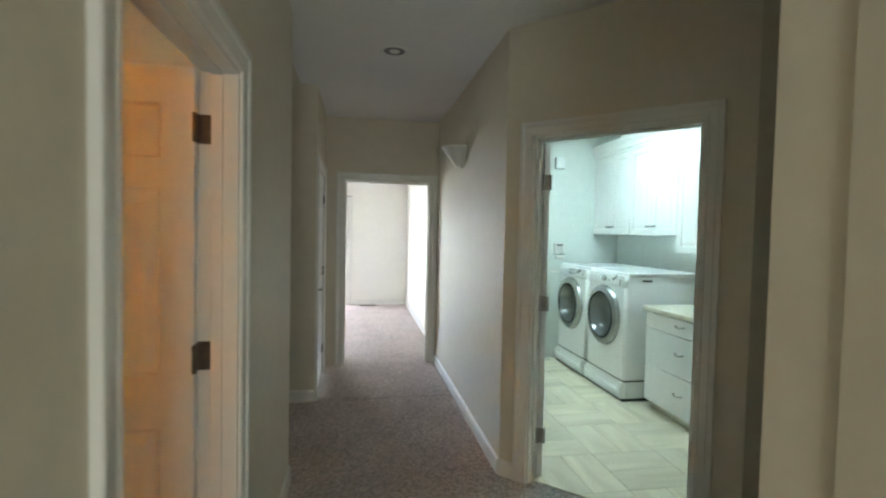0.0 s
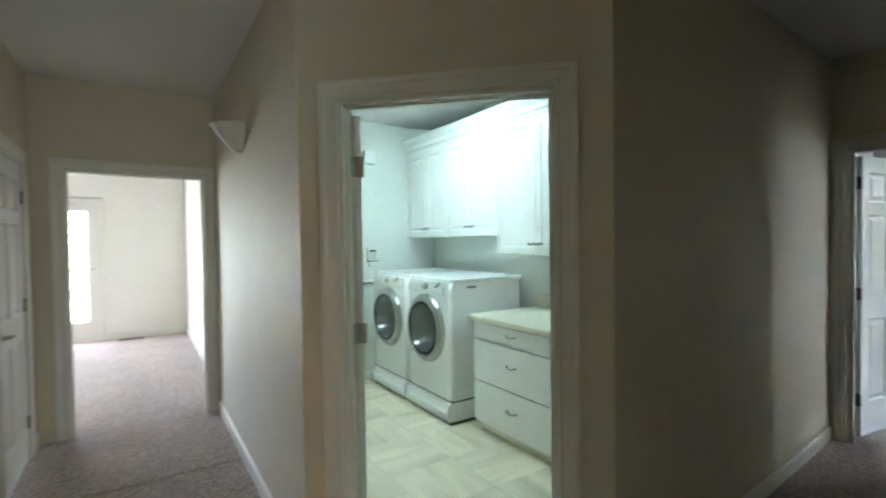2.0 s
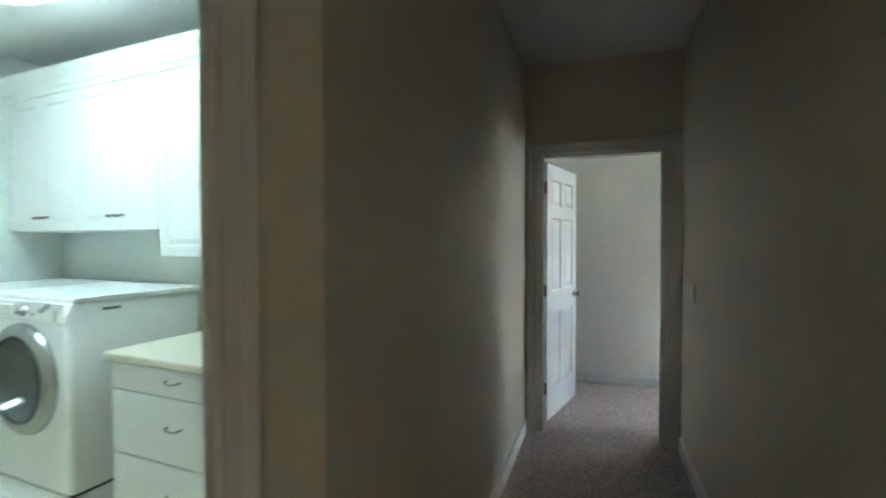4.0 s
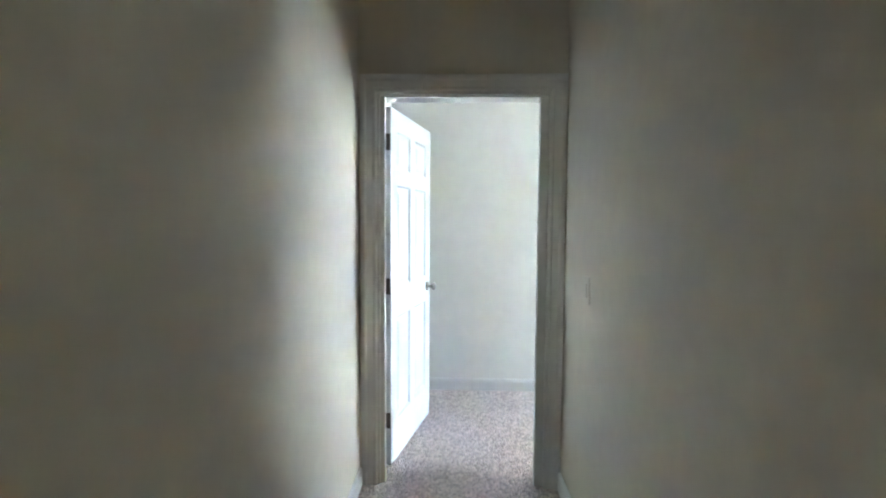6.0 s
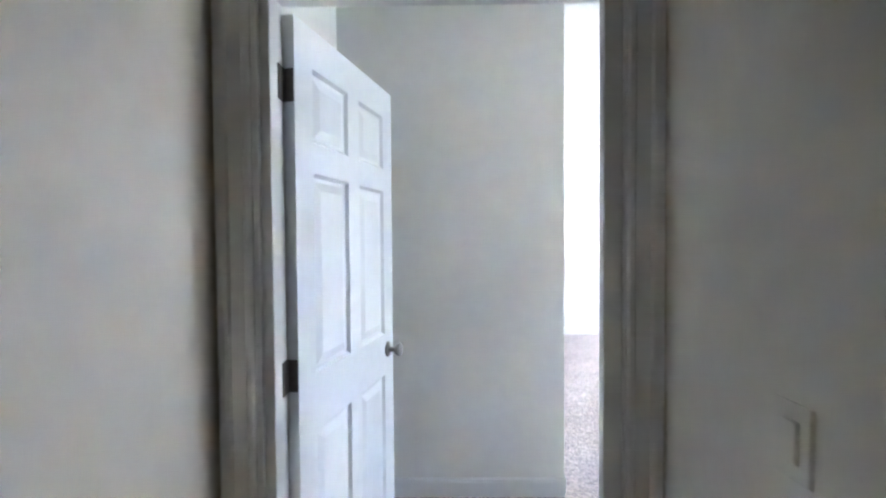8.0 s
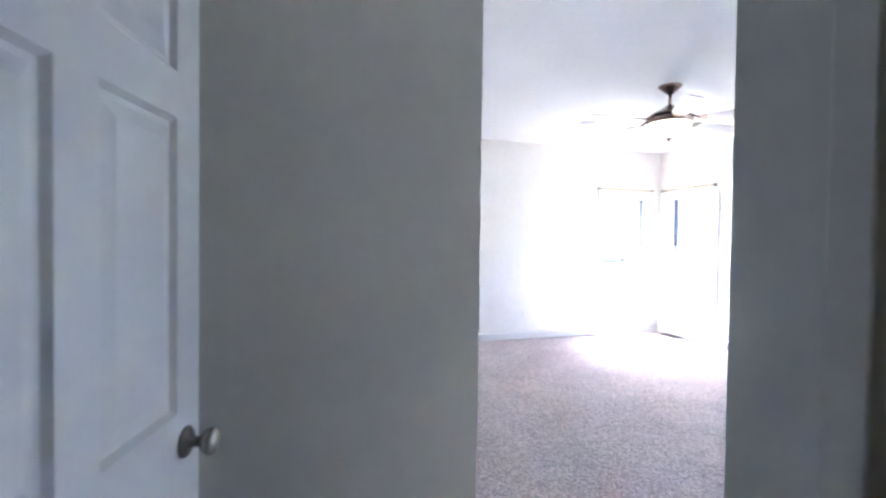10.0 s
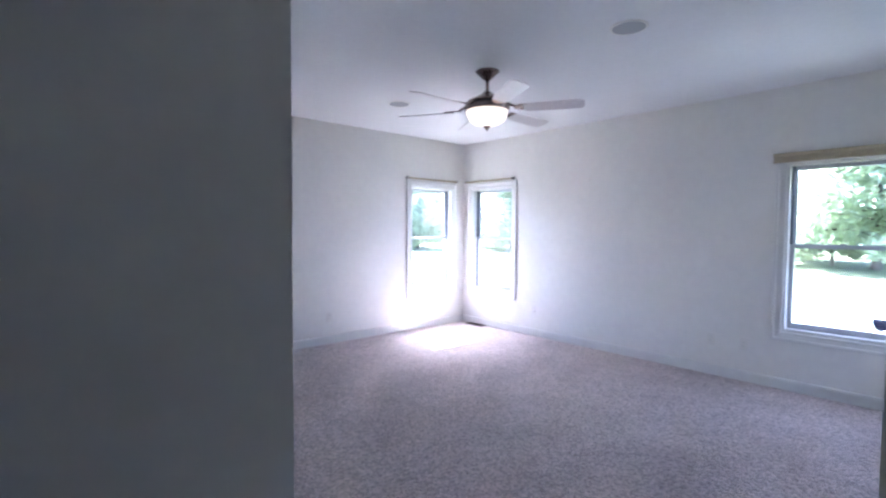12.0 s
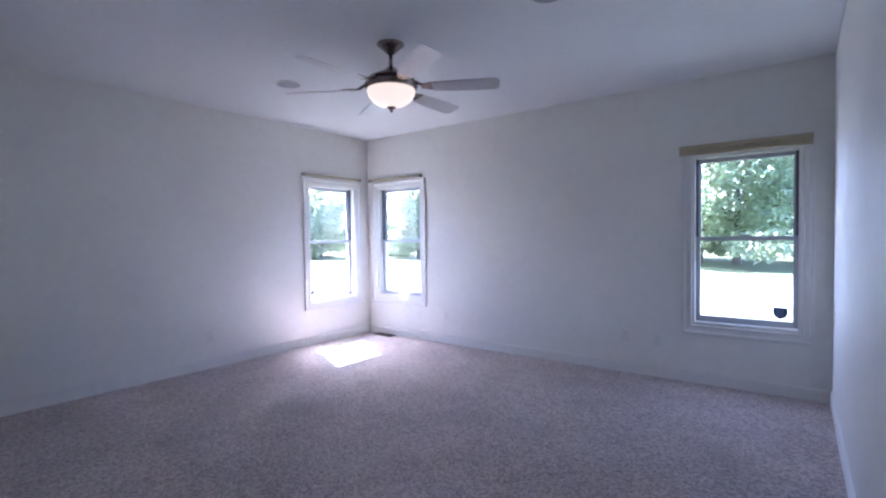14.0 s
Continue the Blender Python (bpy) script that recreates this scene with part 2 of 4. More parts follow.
def lathe(bm, profile, steps=32, m=None):
    """Turns a profile of (radius, height) about z."""
    m = m or Matrix()
    rings = []
    for r, z in profile:
        if r < 1e-5:
            rings.append([bm.verts.new(m @ Vector((0, 0, z)))])
        else:
            rings.append([bm.verts.new(m @ Vector((r * math.cos(2 * math.pi * k / steps), r * math.sin(2 * math.pi * k / steps), z))) for k in range(steps)])
    for a, b in zip(rings, rings[1:]):
        for k in range(steps):
            j = (k + 1) % steps
            ring = [a[k % len(a)], a[j % len(a)], b[j % len(b)], b[k % len(b)]]
            face = []
            for v in ring:
                if v not in face:
                    face.append(v)
            if len(face) > 2:
                bm.faces.new(face)
    bmesh.ops.recalc_face_normals(bm, faces=bm.faces)
    return bm


def turned(profile, steps=32, m=None):
    return lathe(bmesh.new(), profile, steps, m)


def tube(bm, points, radius, steps=8):
    """A round bar along a line of points."""
    pts = [Vector(p) for p in points]
    rings = []
    for i, p in enumerate(pts):
        d = (pts[min(i + 1, len(pts) - 1)] - pts[max(i - 1, 0)]).normalized()
        q = d.to_track_quat("Z", "Y").to_matrix()
        rings.append([bm.verts.new(p + q @ Vector((radius * math.cos(2 * math.pi * k / steps), radius * math.sin(2 * math.pi * k / steps), 0))) for k in range(steps)])
    for a, b in zip(rings, rings[1:]):
        for k in range(steps):
            j = (k + 1) % steps
            bm.faces.new((a[k], a[j], b[j], b[k]))
    bm.faces.new(rings[0][::-1])
    bm.faces.new(rings[-1])
    bmesh.ops.recalc_face_normals(bm, faces=bm.faces)
    return bm


def prism(bm, poly, z0, z1):
    """A slab over a plan polygon."""
    a = [bm.verts.new((x, y, z0)) for x, y in poly]
    b = [bm.verts.new((x, y, z1)) for x, y in poly]
    bm.faces.new(a[::-1])
    bm.faces.new(b)
    for k in range(len(poly)):
        j = (k + 1) % len(poly)
        bm.faces.new((a[k], a[j], b[j], b[k]))
    bmesh.ops.recalc_face_normals(bm, faces=bm.faces)
    return bm


def along(p0, p1):
    """Frame of a wall from p0 to p1 in plan: x along it, y to its left, z up."""
    a = math.degrees(math.atan2(p1[1] - p0[1], p1[0] - p0[0]))
    return pose(p0[0], p0[1], 0, 0, 0, a)


def wall_paint(name):
    """Which paint a wall of the house wears."""
    if "laundry" in name:
        return LAUNDRY_PAINT
    if name == "wall_bedroom_door":
        return HALL_PAINT
    return PAINT if any(k in name for k in ("bedroom", "vestibule", "stub", "closet_block", "far")) else HALL_PAINT


def wall(name, p0, p1, thick, label, openings=(), height=2.72, mat=None, z0=0.0):
    """A wall whose seen face runs from p0 to p1; thick > 0 lies to the left of that line. Openings (x0, x1, z0, z1) go through it."""
    length = math.hypot(p1[0] - p0[0], p1[1] - p0[1])
    xs = sorted({0.0, length, *[o[0] for o in openings], *[o[1] for o in openings]})
    zs = sorted({z0, height, *[o[2] for o in openings], *[o[3] for o in openings]})
    solid = [[not any(o[0] - 1e-6 < (xs[i] + xs[i + 1]) / 2 < o[1] and o[2] - 1e-6 < (zs[k] + zs[k + 1]) / 2 < o[3] for o in openings) for k in range(len(zs) - 1)] for i in range(len(xs) - 1)]
    bm = bmesh.new()
    cache = {}

    def v(x, y, z):
        key = (round(x, 5), round(y, 5), round(z, 5))
        if key not in cache:
            cache[key] = bm.verts.new(key)
        return cache[key]

    def is_solid(i, k):
        return 0 <= i < len(solid) and 0 <= k < len(solid[0]) and solid[i][k]

    for i in range(len(xs) - 1):
        for k in range(len(zs) - 1):
            if not solid[i][k]:
                continue
            xa, xb, za, zb = xs[i], xs[i + 1], zs[k], zs[k + 1]
            bm.faces.new((v(xa, 0, za), v(xb, 0, za), v(xb, 0, zb), v(xa, 0, zb)))
            bm.faces.new((v(xa, thick, za), v(xa, thick, zb), v(xb, thick, zb), v(xb, thick, za)))
            if not is_solid(i - 1, k):
                bm.faces.new((v(xa, 0, za), v(xa, 0, zb), v(xa, thick, zb), v(xa, thick, za)))
            if not is_solid(i + 1, k):
                bm.faces.new((v(xb, 0, za), v(xb, thick, za), v(xb, thick, zb), v(xb, 0, zb)))
            if not is_solid(i, k - 1):
                bm.faces.new((v(xa, 0, za), v(xa, thick, za), v(xb, thick, za), v(xb, 0, za)))
            if not is_solid(i, k + 1):
                bm.faces.new((v(xa, 0, zb), v(xb, 0, zb), v(xb, thick, zb), v(xa, thick, zb)))
    bmesh.ops.recalc_face_normals(bm, faces=bm.faces)
    return setting(name, bm, mat or wall_paint(name), label, along(p0, p1), "wall")


def swept(bm, profile, lines):
    """Joins profile points, each swept along its own line, into a moulding."""
    grid = [[bm.verts.new(p) for p in lines(w, d)] for w, d in profile]
    for a, b in zip(grid, grid[1:]):
        for k in range(len(a) - 1):
            bm.faces.new((a[k], a[k + 1], b[k + 1], b[k]))
    bm.faces.new([g[0] for g in grid])
    bm.faces.new([g[-1] for g in grid])
    bmesh.ops.recalc_face_normals(bm, faces=bm.faces)
    return bm


CASING = ((0.0, 0.0), (0.0, 0.009), (0.006, 0.013), (0.016, 0.013), (0.020, 0.009), (0.052, 0.013), (0.058, 0.019), (0.066, 0.021), (0.080, 0.021), (0.083, 0.018), (0.083, 0.0))
BASE = ((0.0, 0.0), (0.0, 0.014), (0.078, 0.014), (0.086, 0.011), (0.092, 0.012), (0.098, 0.006), (0.100, 0.0))


def casing(m, x0, x1, h, side, parent, four=False, z0=0.0):
    """Moulded trim round an opening, on the face y = 0 of frame m, proud towards side."""
    def lines(w, d):
        y = side * (d + 0.001)
        r = 0.006
        if four:
            return [(x0 - r - w, y, z0 - r - w), (x0 - r - w, y, h + r + w), (x1 + r + w, y, h + r + w), (x1 + r + w, y, z0 - r - w), (x0 - r - w, y, z0 - r - w)]
        return [(x0 - r - w, y, 0), (x0 - r - w, y, h + r + w), (x1 + r + w, y, h + r + w), (x1 + r + w, y, 0)]
    bm = bmesh.new()
    if four:
        grid = [[bm.verts.new(p) for p in lines(w, d)[:4]] for w, d in CASING]
        for a, b in zip(grid, grid[1:]):
            for k in range(4):
                j = (k + 1) % 4
                bm.faces.new((a[k], a[j], b[j], b[k]))
        bmesh.ops.recalc_face_normals(bm, faces=bm.faces)
    else:
        swept(bm, CASING, lines)
    return part("casing", bm, TRIM, parent, "", m)


def jamb(x0, x1, h, y0, y1, parent, stop_y, left=0.009, right=0.009):
    """Lining of a door opening with its stop, as deep as given on either side: two sides and a head."""
    t = 0.016
    for nm, b in (("side_jamb", (x0 + 0.001, x0 + t, y0, y1, 0, h)), ("side_jamb", (x1 - t, x1 - 0.001, y0, y1, 0, h)), ("head_jamb", (x0 + t, x1 - t, y0, y1, h - t, h - 0.001))):
        part(nm, boxed(*b), TRIM, parent)
    for b in ((x0 + t, x0 + t + left, stop_y, stop_y + 0.035, 0, h - t), (x1 - t - right, x1 - t, stop_y, stop_y + 0.035, 0, h - t), (x0 + t + left, x1 - t - right, stop_y, stop_y + 0.035, h - t - 0.009, h - t)):
        part("door_stop", boxed(*b, bevel=0.002), TRIM, parent)


def baseboard(name, p0, p1, side):
    """A run of moulded base trim along the wall face p0 to p1, proud to the left (side 1) or right (-1)."""
    length = math.hypot(p1[0] - p0[0], p1[1] - p0[1])
    bm = swept(bmesh.new(), BASE, lambda w, d: [(0, side * (d + 0.001), w), (length, side * (d + 0.001), w)])
    return setting(name, bm, TRIM, "white moulded baseboard along the painted wall", along(p0, p1), "baseboard")


def panel_leaf(name, w, h, parent, m, knob_x, knob_kind="knob", hinges=None, hinge_side=-1, hinge_mat=None):
    """A six-panel door leaf, x from 0 to w, y from 0 to 0.035, with knob or lever and hinges."""
    t = 0.035
    st, mid = 0.098, 0.09
    rails = (0.0, 0.235, 0.84, 1.01, 1.60, 1.69, h - 0.115, h)
    leaf = thing(name, m) if parent is None else None
    if leaf is None:
        leaf = new(name)
        leaf.parent = parent
        leaf.matrix_local = m
    bm = bmesh.new()
    pw = (w - 2 * st - mid) / 2
    cols = ((st, st + pw), (st + pw + mid, w - st))
    rows = ((rails[1], rails[2]), (rails[3], rails[4]), (rails[5], rails[6]))
    for x0, x1 in ((0, st), (st + pw, st + pw + mid), (w - st, w)):
        box(bm, x0, x1, 0, t, 0, h)
    for a, b in ((0, rails[1]), (rails[2], rails[3]), (rails[4], rails[5]), (rails[6], h)):
        for x0, x1 in cols:
            box(bm, x0, x1, 0, t, a, b)
    body = part("door_leaf_frame", bm, DOORPAINT, leaf)
    for x0, x1 in cols:
        for z0, z1 in rows:
            bm = bmesh.new()
            for y_out, y_in in ((0.0, 0.011), (t, t - 0.011)):
                s = 1 if y_out == 0 else -1
                loops = []
                for inset, y in ((0.0, y_out), (0.010, y_in), (0.020, y_in), (0.048, y_out + s * 0.003)):
                    loops.append([bm.verts.new((x, y, z)) for x, z in ((x0 + inset, z0 + inset), (x1 - inset, z0 + inset), (x1 - inset, z1 - inset), (x0 + inset, z1 - inset))])
                for a, b in zip(loops, loops[1:]):
                    for k in range(4):
                        j = (k + 1) % 4
                        bm.faces.new((a[k], a[j], b[j], b[k]))
                bm.faces.new(loops[-1])
            bmesh.ops.recalc_face_normals(bm, faces=bm.faces)
            part("raised_panel", bm, DOORPAINT, leaf)
    for s in (-1, 1):
        y = 0 if s < 0 else t
        rot = pose(knob_x, y, 0.94, 90 if s < 0 else -90, 0, 0)
        if knob_kind == "knob":
            bm = turned(((0, 0), (0.032, 0), (0.032, 0.004), (0.028, 0.008), (0.012, 0.010), (0.011, 0.030), (0.020, 0.036), (0.027, 0.046), (0.028, 0.054), (0.022, 0.062), (0, 0.064)), 20, rot)
        else:
            bm = turned(((0, 0), (0.032, 0), (0.032, 0.005), (0.028, 0.009), (0.012, 0.011), (0.011, 0.045), (0, 0.046)), 20, rot)
            d = -1 if knob_x > w / 2 else 1
            tube(bm, [(knob_x, y + s * 0.042, 0.94), (knob_x + d * 0.05, y + s * 0.046, 0.942), (knob_x + d * 0.11, y + s * 0.042, 0.937)], 0.008)
        part("door_knob" if knob_kind == "knob" else "door_lever", bm, NICKEL, leaf, "brushed nickel door handle", smooth=True)
    for z in hinges or ():
        bm = boxed(-0.002, 0.0, 0.002, t - 0.002, z - 0.045, z + 0.045)
        for k in range(5):
            lathe(bm, ((0, 0), (0.0075, 0), (0.0075, 0.017), (0, 0.017)), 10, pose(-0.004, -0.006 if hinge_side < 0 else t + 0.006, z - 0.045 + 0.018 * k))
        part("hinge", bm, hinge_mat or HINGE, leaf, "worn steel butt hinge")
    return leaf


# ---- large structure ----
TILT = 4.0
H = 2.72
FRAME_A = pose(0, 0, 0, 0, 0, -TILT)


def A(u, v):
    """Plan point of the hall wing, whose walls stand turned by TILT."""
    p = FRAME_A @ Vector((u, v, 0))
    return (p.x, p.y)


def slab(name, poly, z0, z1, mat, label):
    return setting(name, prism(bmesh.new(), poly, z0, z1), mat, label)


ground = setting("ground", prism(bmesh.new(), ((-3000, -3000), (3000, -3000), (3000, 3000), (-3000, 3000)), -1.0, -0.4), GRASS, "wide mown green lawn in full sun", None, "lawn")
floor = slab("floor", ((-5.0, -3.6), (4.62, -3.6), (4.62, -3.65), (10.44, -3.65), (10.44, 3.0), (4.62, 3.0), (4.62, 11.5), (-5.0, 11.5)), -0.4, 0.0, CARPET, "beige flecked cut-pile carpet floor")
floor["category"] = "carpet"
slab("ceiling_hall", ((-5.0, -3.6), (4.70, -3.6), (4.70, 11.5), (-5.0, 11.5)), H, H + 0.12, CEIL, "flat white painted hall ceiling")
slab("ceiling_bedroom", ((4.70, -3.647), (10.44, -3.647), (10.44, 3.0), (4.70, 3.0)), H, H + 0.12, CEIL, "flat white painted bedroom ceiling")
# roof stays out of view; eave reach set to trim the sun patches
slab("roof", ((-5.6, -4.32), (11.16, -4.32), (11.16, 12.0), (-5.6, 12.0)), H + 0.13, H + 0.35, ROOF, "unseen roof slab with eaves sized to trim the sun patches")

T = 0.115
plain = "smooth painted drywall"
w_left = wall("wall_hall_west", A(-0.445, -1.5), A(-0.445, 3.45), T, plain + " with a bathroom doorway", [(2.954, 3.756, 0, 2.001)])
wall("wall_passage_south", A(-0.56, 3.45), A(-2.5, 3.45), T, plain)
wall("wall_passage_north", A(-2.5, 4.78), A(-0.535, 4.78), T, plain)
wall("wall_passage_west", A(-2.5, 3.45), A(-2.5, 4.78), T, plain)
w_closet = wall("wall_closet", A(-0.42, 4.78), A(-0.42, 5.89), T, plain + " with a closet doorway", [(0.084, 0.856, 0, 2.046)])
w_far = wall("wall_hall_north", A(-0.535, 5.89), A(0.932, 5.89), T, plain + " with a wide doorway", [(0.311, 1.265, 0, 2.046)])
wall("wall_hall_east", A(0.817, 5.89), A(0.817, 3.365), T, plain)
CA, CB = A(0.817, 3.365), (1.89, 2.355)
w_diag = wall("wall_diagonal", CA, CB, T, plain + " set at an angle with a laundry doorway", [(0.179, 1.056, 0, 2.058)])
wall("wall_corridor_north", CB, (4.59, 2.37), T, plain)
w_end = wall("wall_bedroom_door", (4.59, 2.56), (4.59, 0.1), 0.175, plain + " with the bedroom doorway", [(0.281, 1.179, 0, 2.068)])
wall("wall_corridor_south", (4.59, 1.31), (0.684, 1.216), T, plain)
w_entry = wall("wall_entry_east", A(0.598, 1.14), A(0.598, -1.5), T, plain)
# unseen end wall, opened only to let the entry fill through
wall("wall_entry_south", A(0.679, -1.5), A(-0.56, -1.5), T, plain + " with an opening added for the entry fill", [(0.16, 1.10, 0, 2.2)])
slope = bmesh.new()
sv = [slope.verts.new((u, v, z)) for u, z in ((-0.56, 2.715), (-2.5, 1.36), (-2.5, 1.46), (-0.56, 2.719)) for v in (3.45, 4.78)]
for k in range(4):
    j = (k + 1) % 4
    slope.faces.new((sv[2 * k], sv[2 * k + 1], sv[2 * j + 1], sv[2 * j]))
slope.faces.new(sv[0::2])
slope.faces.new(sv[1::2])
bmesh.ops.recalc_face_normals(slope, faces=slope.faces)
setting("ceiling_sloped", slope, HALL_PAINT, "sloping painted ceiling of the side passage", FRAME_A)
# unseen box added round the entry fill to keep the sky's light out
wall("wall_foyer_west", A(-0.56, -3.2), A(-0.56, -1.615), T, plain)
wall("wall_foyer_east", A(0.679, -1.615), A(0.679, -3.2), T, plain)
wall("wall_foyer_south", A(0.794, -3.2), A(-0.675, -3.2), T, plain)
wall("wall_bath_west", A(-2.3, 0.4), A(-2.3, 3.145), T, plain)
wall("wall_bath_south", A(-0.515, 0.4), A(-2.3, 0.4), T, plain)
# room beyond the hall
wall("wall_far_east", A(0.90, 10.2), A(0.90, 6.005), T, plain)
w_slide = wall("wall_far_north", A(-3.2, 10.2), A(1.015, 10.2), T, plain + " with a glazed patio door", [(1.15, 2.93, 0.02, 2.06)])
wall("wall_far_west", A(-3.2, 6.005), A(-3.2, 10.2), T, plain)
wall("wall_far_south", A(-0.535, 6.005), A(-3.2, 6.005), T, plain)
# laundry
w_lback = wall("wall_laundry_north", A(0.932, 5.95), A(3.195, 5.95), T, plain + " with a side doorway", [(0.264, 1.056, 0, 2.066)])
wall("wall_laundry_east", A(3.08, 5.95), A(3.08, 2.69), T, plain)
# bedroom
wall("wall_bedroom_west", (5.13, -3.467), (5.13, 0.1), 0.145, plain)
wall("wall_bedroom_jog", (5.13, 0.1), (4.735, 0.1), 0.145, plain)
w_east = wall("wall_bedroom_east", (10.26, 1.19), (10.26, -3.467), 0.18, plain + " with a corner window", [(3.635, 4.405, 0.53, 2.02)])
w_south = wall("wall_bedroom_south", (10.44, -3.467), (4.985, -3.467), 0.18, plain + " with two windows", [(0.38, 1.15, 0.53, 2.02), (4.33, 5.105, 0.53, 2.03)])
wall("wall_vestibule_north", (4.735, 2.41), (6.14, 2.41), T, plain)
wall("wall_stub", (6.025, 2.41), (6.025, 1.305), T, plain)
wall("wall_closet_block", (6.025, 1.19), (10.26, 1.19), T, plain)

# doors and their trim
def door_set(name, m, x0, x1, label, wall_t, stop, h=2.03, rebate=(0.0, 0.0)):
    """Lining and casings of a doorway whose clear opening is x0 to x1 and h high; rebate: how much deeper the stops stand in front."""
    d = thing(name, m, label, "door", "", "structure")
    jamb(x0 - 0.016, x1 + 0.016, h + 0.016, -0.001, wall_t + 0.001, d, stop, 0.009 + rebate[0], 0.009 + rebate[1])
    casing(Matrix(), x0 - 0.008, x1 + 0.008 - rebate[1] * 0.3, h + 0.008, -1, d)
    casing(pose(0, wall_t, 0), x0 - 0.008, x1 + 0.008, h + 0.008, 1, d)
    return d


HINGES = (0.25, 1.06, 1.79)
BED_HINGES = (0.26, 1.03, 1.83)
d1 = door_set("door_1", along(A(-0.445, -1.5), A(-0.445, 3.45)), 2.97, 3.74, "white six-panel bathroom door standing open inward", T, 0.045, 1.985)
panel_leaf("door_leaf", 0.755, 1.975, d1, pose(3.737, 0.121, 0.010, 0, 0, 90), 0.695, hinges=HINGES, hinge_side=1)
d2 = door_set("door_2", along(A(-0.42, 4.78), A(-0.42, 5.89)), 0.10, 0.84, "white six-panel closet door, shut", T, 0.045)
panel_leaf("door_leaf", 0.73, 2.01, d2, pose(0.835, 0.040, 0.012, 0, 0, 180), 0.67, "lever", HINGES, 1)
d3 = door_set("door_3", along(A(-0.535, 5.89), A(0.932, 5.89)), 0.327, 1.249, "white cased doorway into a bright carpeted room", T, 0.045)
d4 = door_set("door_4", along(CA, CB), 0.195, 1.04, "white laundry door swung wide open inward", T, 0.040, 2.042)
panel_leaf("door_leaf", 0.82, 2.01, d4, pose(0.232, 0.121, 0.012, 0, 0, 126), 0.76, hinges=HINGES, hinge_side=-1, hinge_mat=NICKEL)
d5 = door_set("door_5", along((4.59, 2.56), (4.59, 0.1)), 0.297, 1.163, "white six-panel bedroom door standing open inward", 0.175, 0.014, 2.052, (0.016, 0.036))
panel_leaf("door_leaf", 0.768, 2.02, d5, pose(0.330, 0.170, 0.012, 0, 0, 77.2), 0.704, hinges=BED_HINGES, hinge_side=1)
d6 = door_set("door_6", along(A(0.932, 5.95), A(3.195, 5.95)), 0.28, 1.04, "plain white flush side door of the laundry, shut", T, 0.075, 2.05)
leaf6 = new("door_leaf")
leaf6.parent = d6
part("door_slab", boxed(0.283, 1.037, 0.038, 0.073, 0.022, 2.046, bevel=0.002), DOORPAINT, leaf6)
# black strip in the gap below the slab, standing for its shade
part("door_gap_shade", boxed(0.283, 1.037, 0.042, 0.069, 0.0095, 0.0215), DARK, leaf6, "black strip for the shade in the gap under the door")
bm = turned(((0, 0), (0.032, 0), (0.032, 0.005), (0.028, 0.009), (0.012, 0.011), (0.011, 0.045), (0, 0.046)), 20, pose(0.965, 0.038, 0.86, 90))
tube(bm, [(0.965, -0.004, 0.86), (0.91, -0.008, 0.862), (0.85, -0.004, 0.857)], 0.008)
part("door_lever", bm, NICKEL, leaf6, "brushed nickel lever handle", smooth=True)
part("alarm_contact", boxed(0.978, 1.030, 0.022, 0.040, 1.51, 1.575, bevel=0.003), VINYL, leaf6, "grey plastic alarm contact")
part("alarm_sensor", boxed(1.062, 1.104, -0.050, -0.021, 1.39, 1.545, bevel=0.004), PLATE, d6, "white plastic alarm sensor on the casing")

for d, x0, y0 in ((d1, 3.7362, 0.080), (d4, 0.1955, 0.078), (d5, 0.2975, 0.134)):
    for z in BED_HINGES if d is d5 else HINGES:
        part("hinge_plate", boxed(x0, x0 + 0.0033, y0, y0 + 0.040, z - 0.035, z + 0.058), NICKEL if d is d4 else HINGE, d, "worn steel hinge plate")

# baseboards
def skirting(runs):
    for i, (p0, p1, s) in enumerate(runs):
        baseboard("baseboard", p0, p1, s)


def mid(p0, p1, d):
    """The point d metres from p0 towards p1."""
    k = d / math.hypot(p1[0] - p0[0], p1[1] - p0[1])
    return (p0[0] + (p1[0] - p0[0]) * k, p0[1] + (p1[1] - p0[1]) * k)


CL = 0.09
skirting((
    (A(-0.445, 2.24 + CL), A(-0.445, 3.45), -1), (A(-0.445, -1.5), A(-0.445, 1.43 - CL), -1),
    (A(-2.5, 4.78), A(-0.42, 4.78), -1), (A(-0.42, 5.62 + CL), A(-0.42, 5.89), -1),
    (A(-0.56, 3.45), A(-2.5, 3.45), -1),
    (A(0.817, 5.86), A(0.817, 3.365), -1), (CA, mid(CA, CB, 0.20 - CL), -1), (mid(CA, CB, 1.04 + CL), CB, -1),
    (CB, (4.57, 2.37), -1), ((4.57, 1.31), (0.684, 1.216), -1), (A(0.598, 1.10), A(0.598, -1.5), -1),
    (A(0.90, 10.2), A(0.90, 6.03), -1), (A(-0.18, 10.2), A(0.885, 10.2), -1),
    (A(1.97 + CL, 5.95), A(3.08, 5.95), -1),
    ((5.13, -3.467), (5.13, 0.1), -1), ((10.26, 1.19), (10.26, -3.467), -1), ((10.245, -3.467), (5.145, -3.467), -1),
    ((6.025, 2.395), (6.025, 1.19), -1), ((6.04, 1.19), (10.245, 1.19), -1), ((4.735, 2.41), (6.01, 2.41), -1),
    ((4.735, 1.36), (4.735, 0.1), 1),
))

seam = bmesh.new()
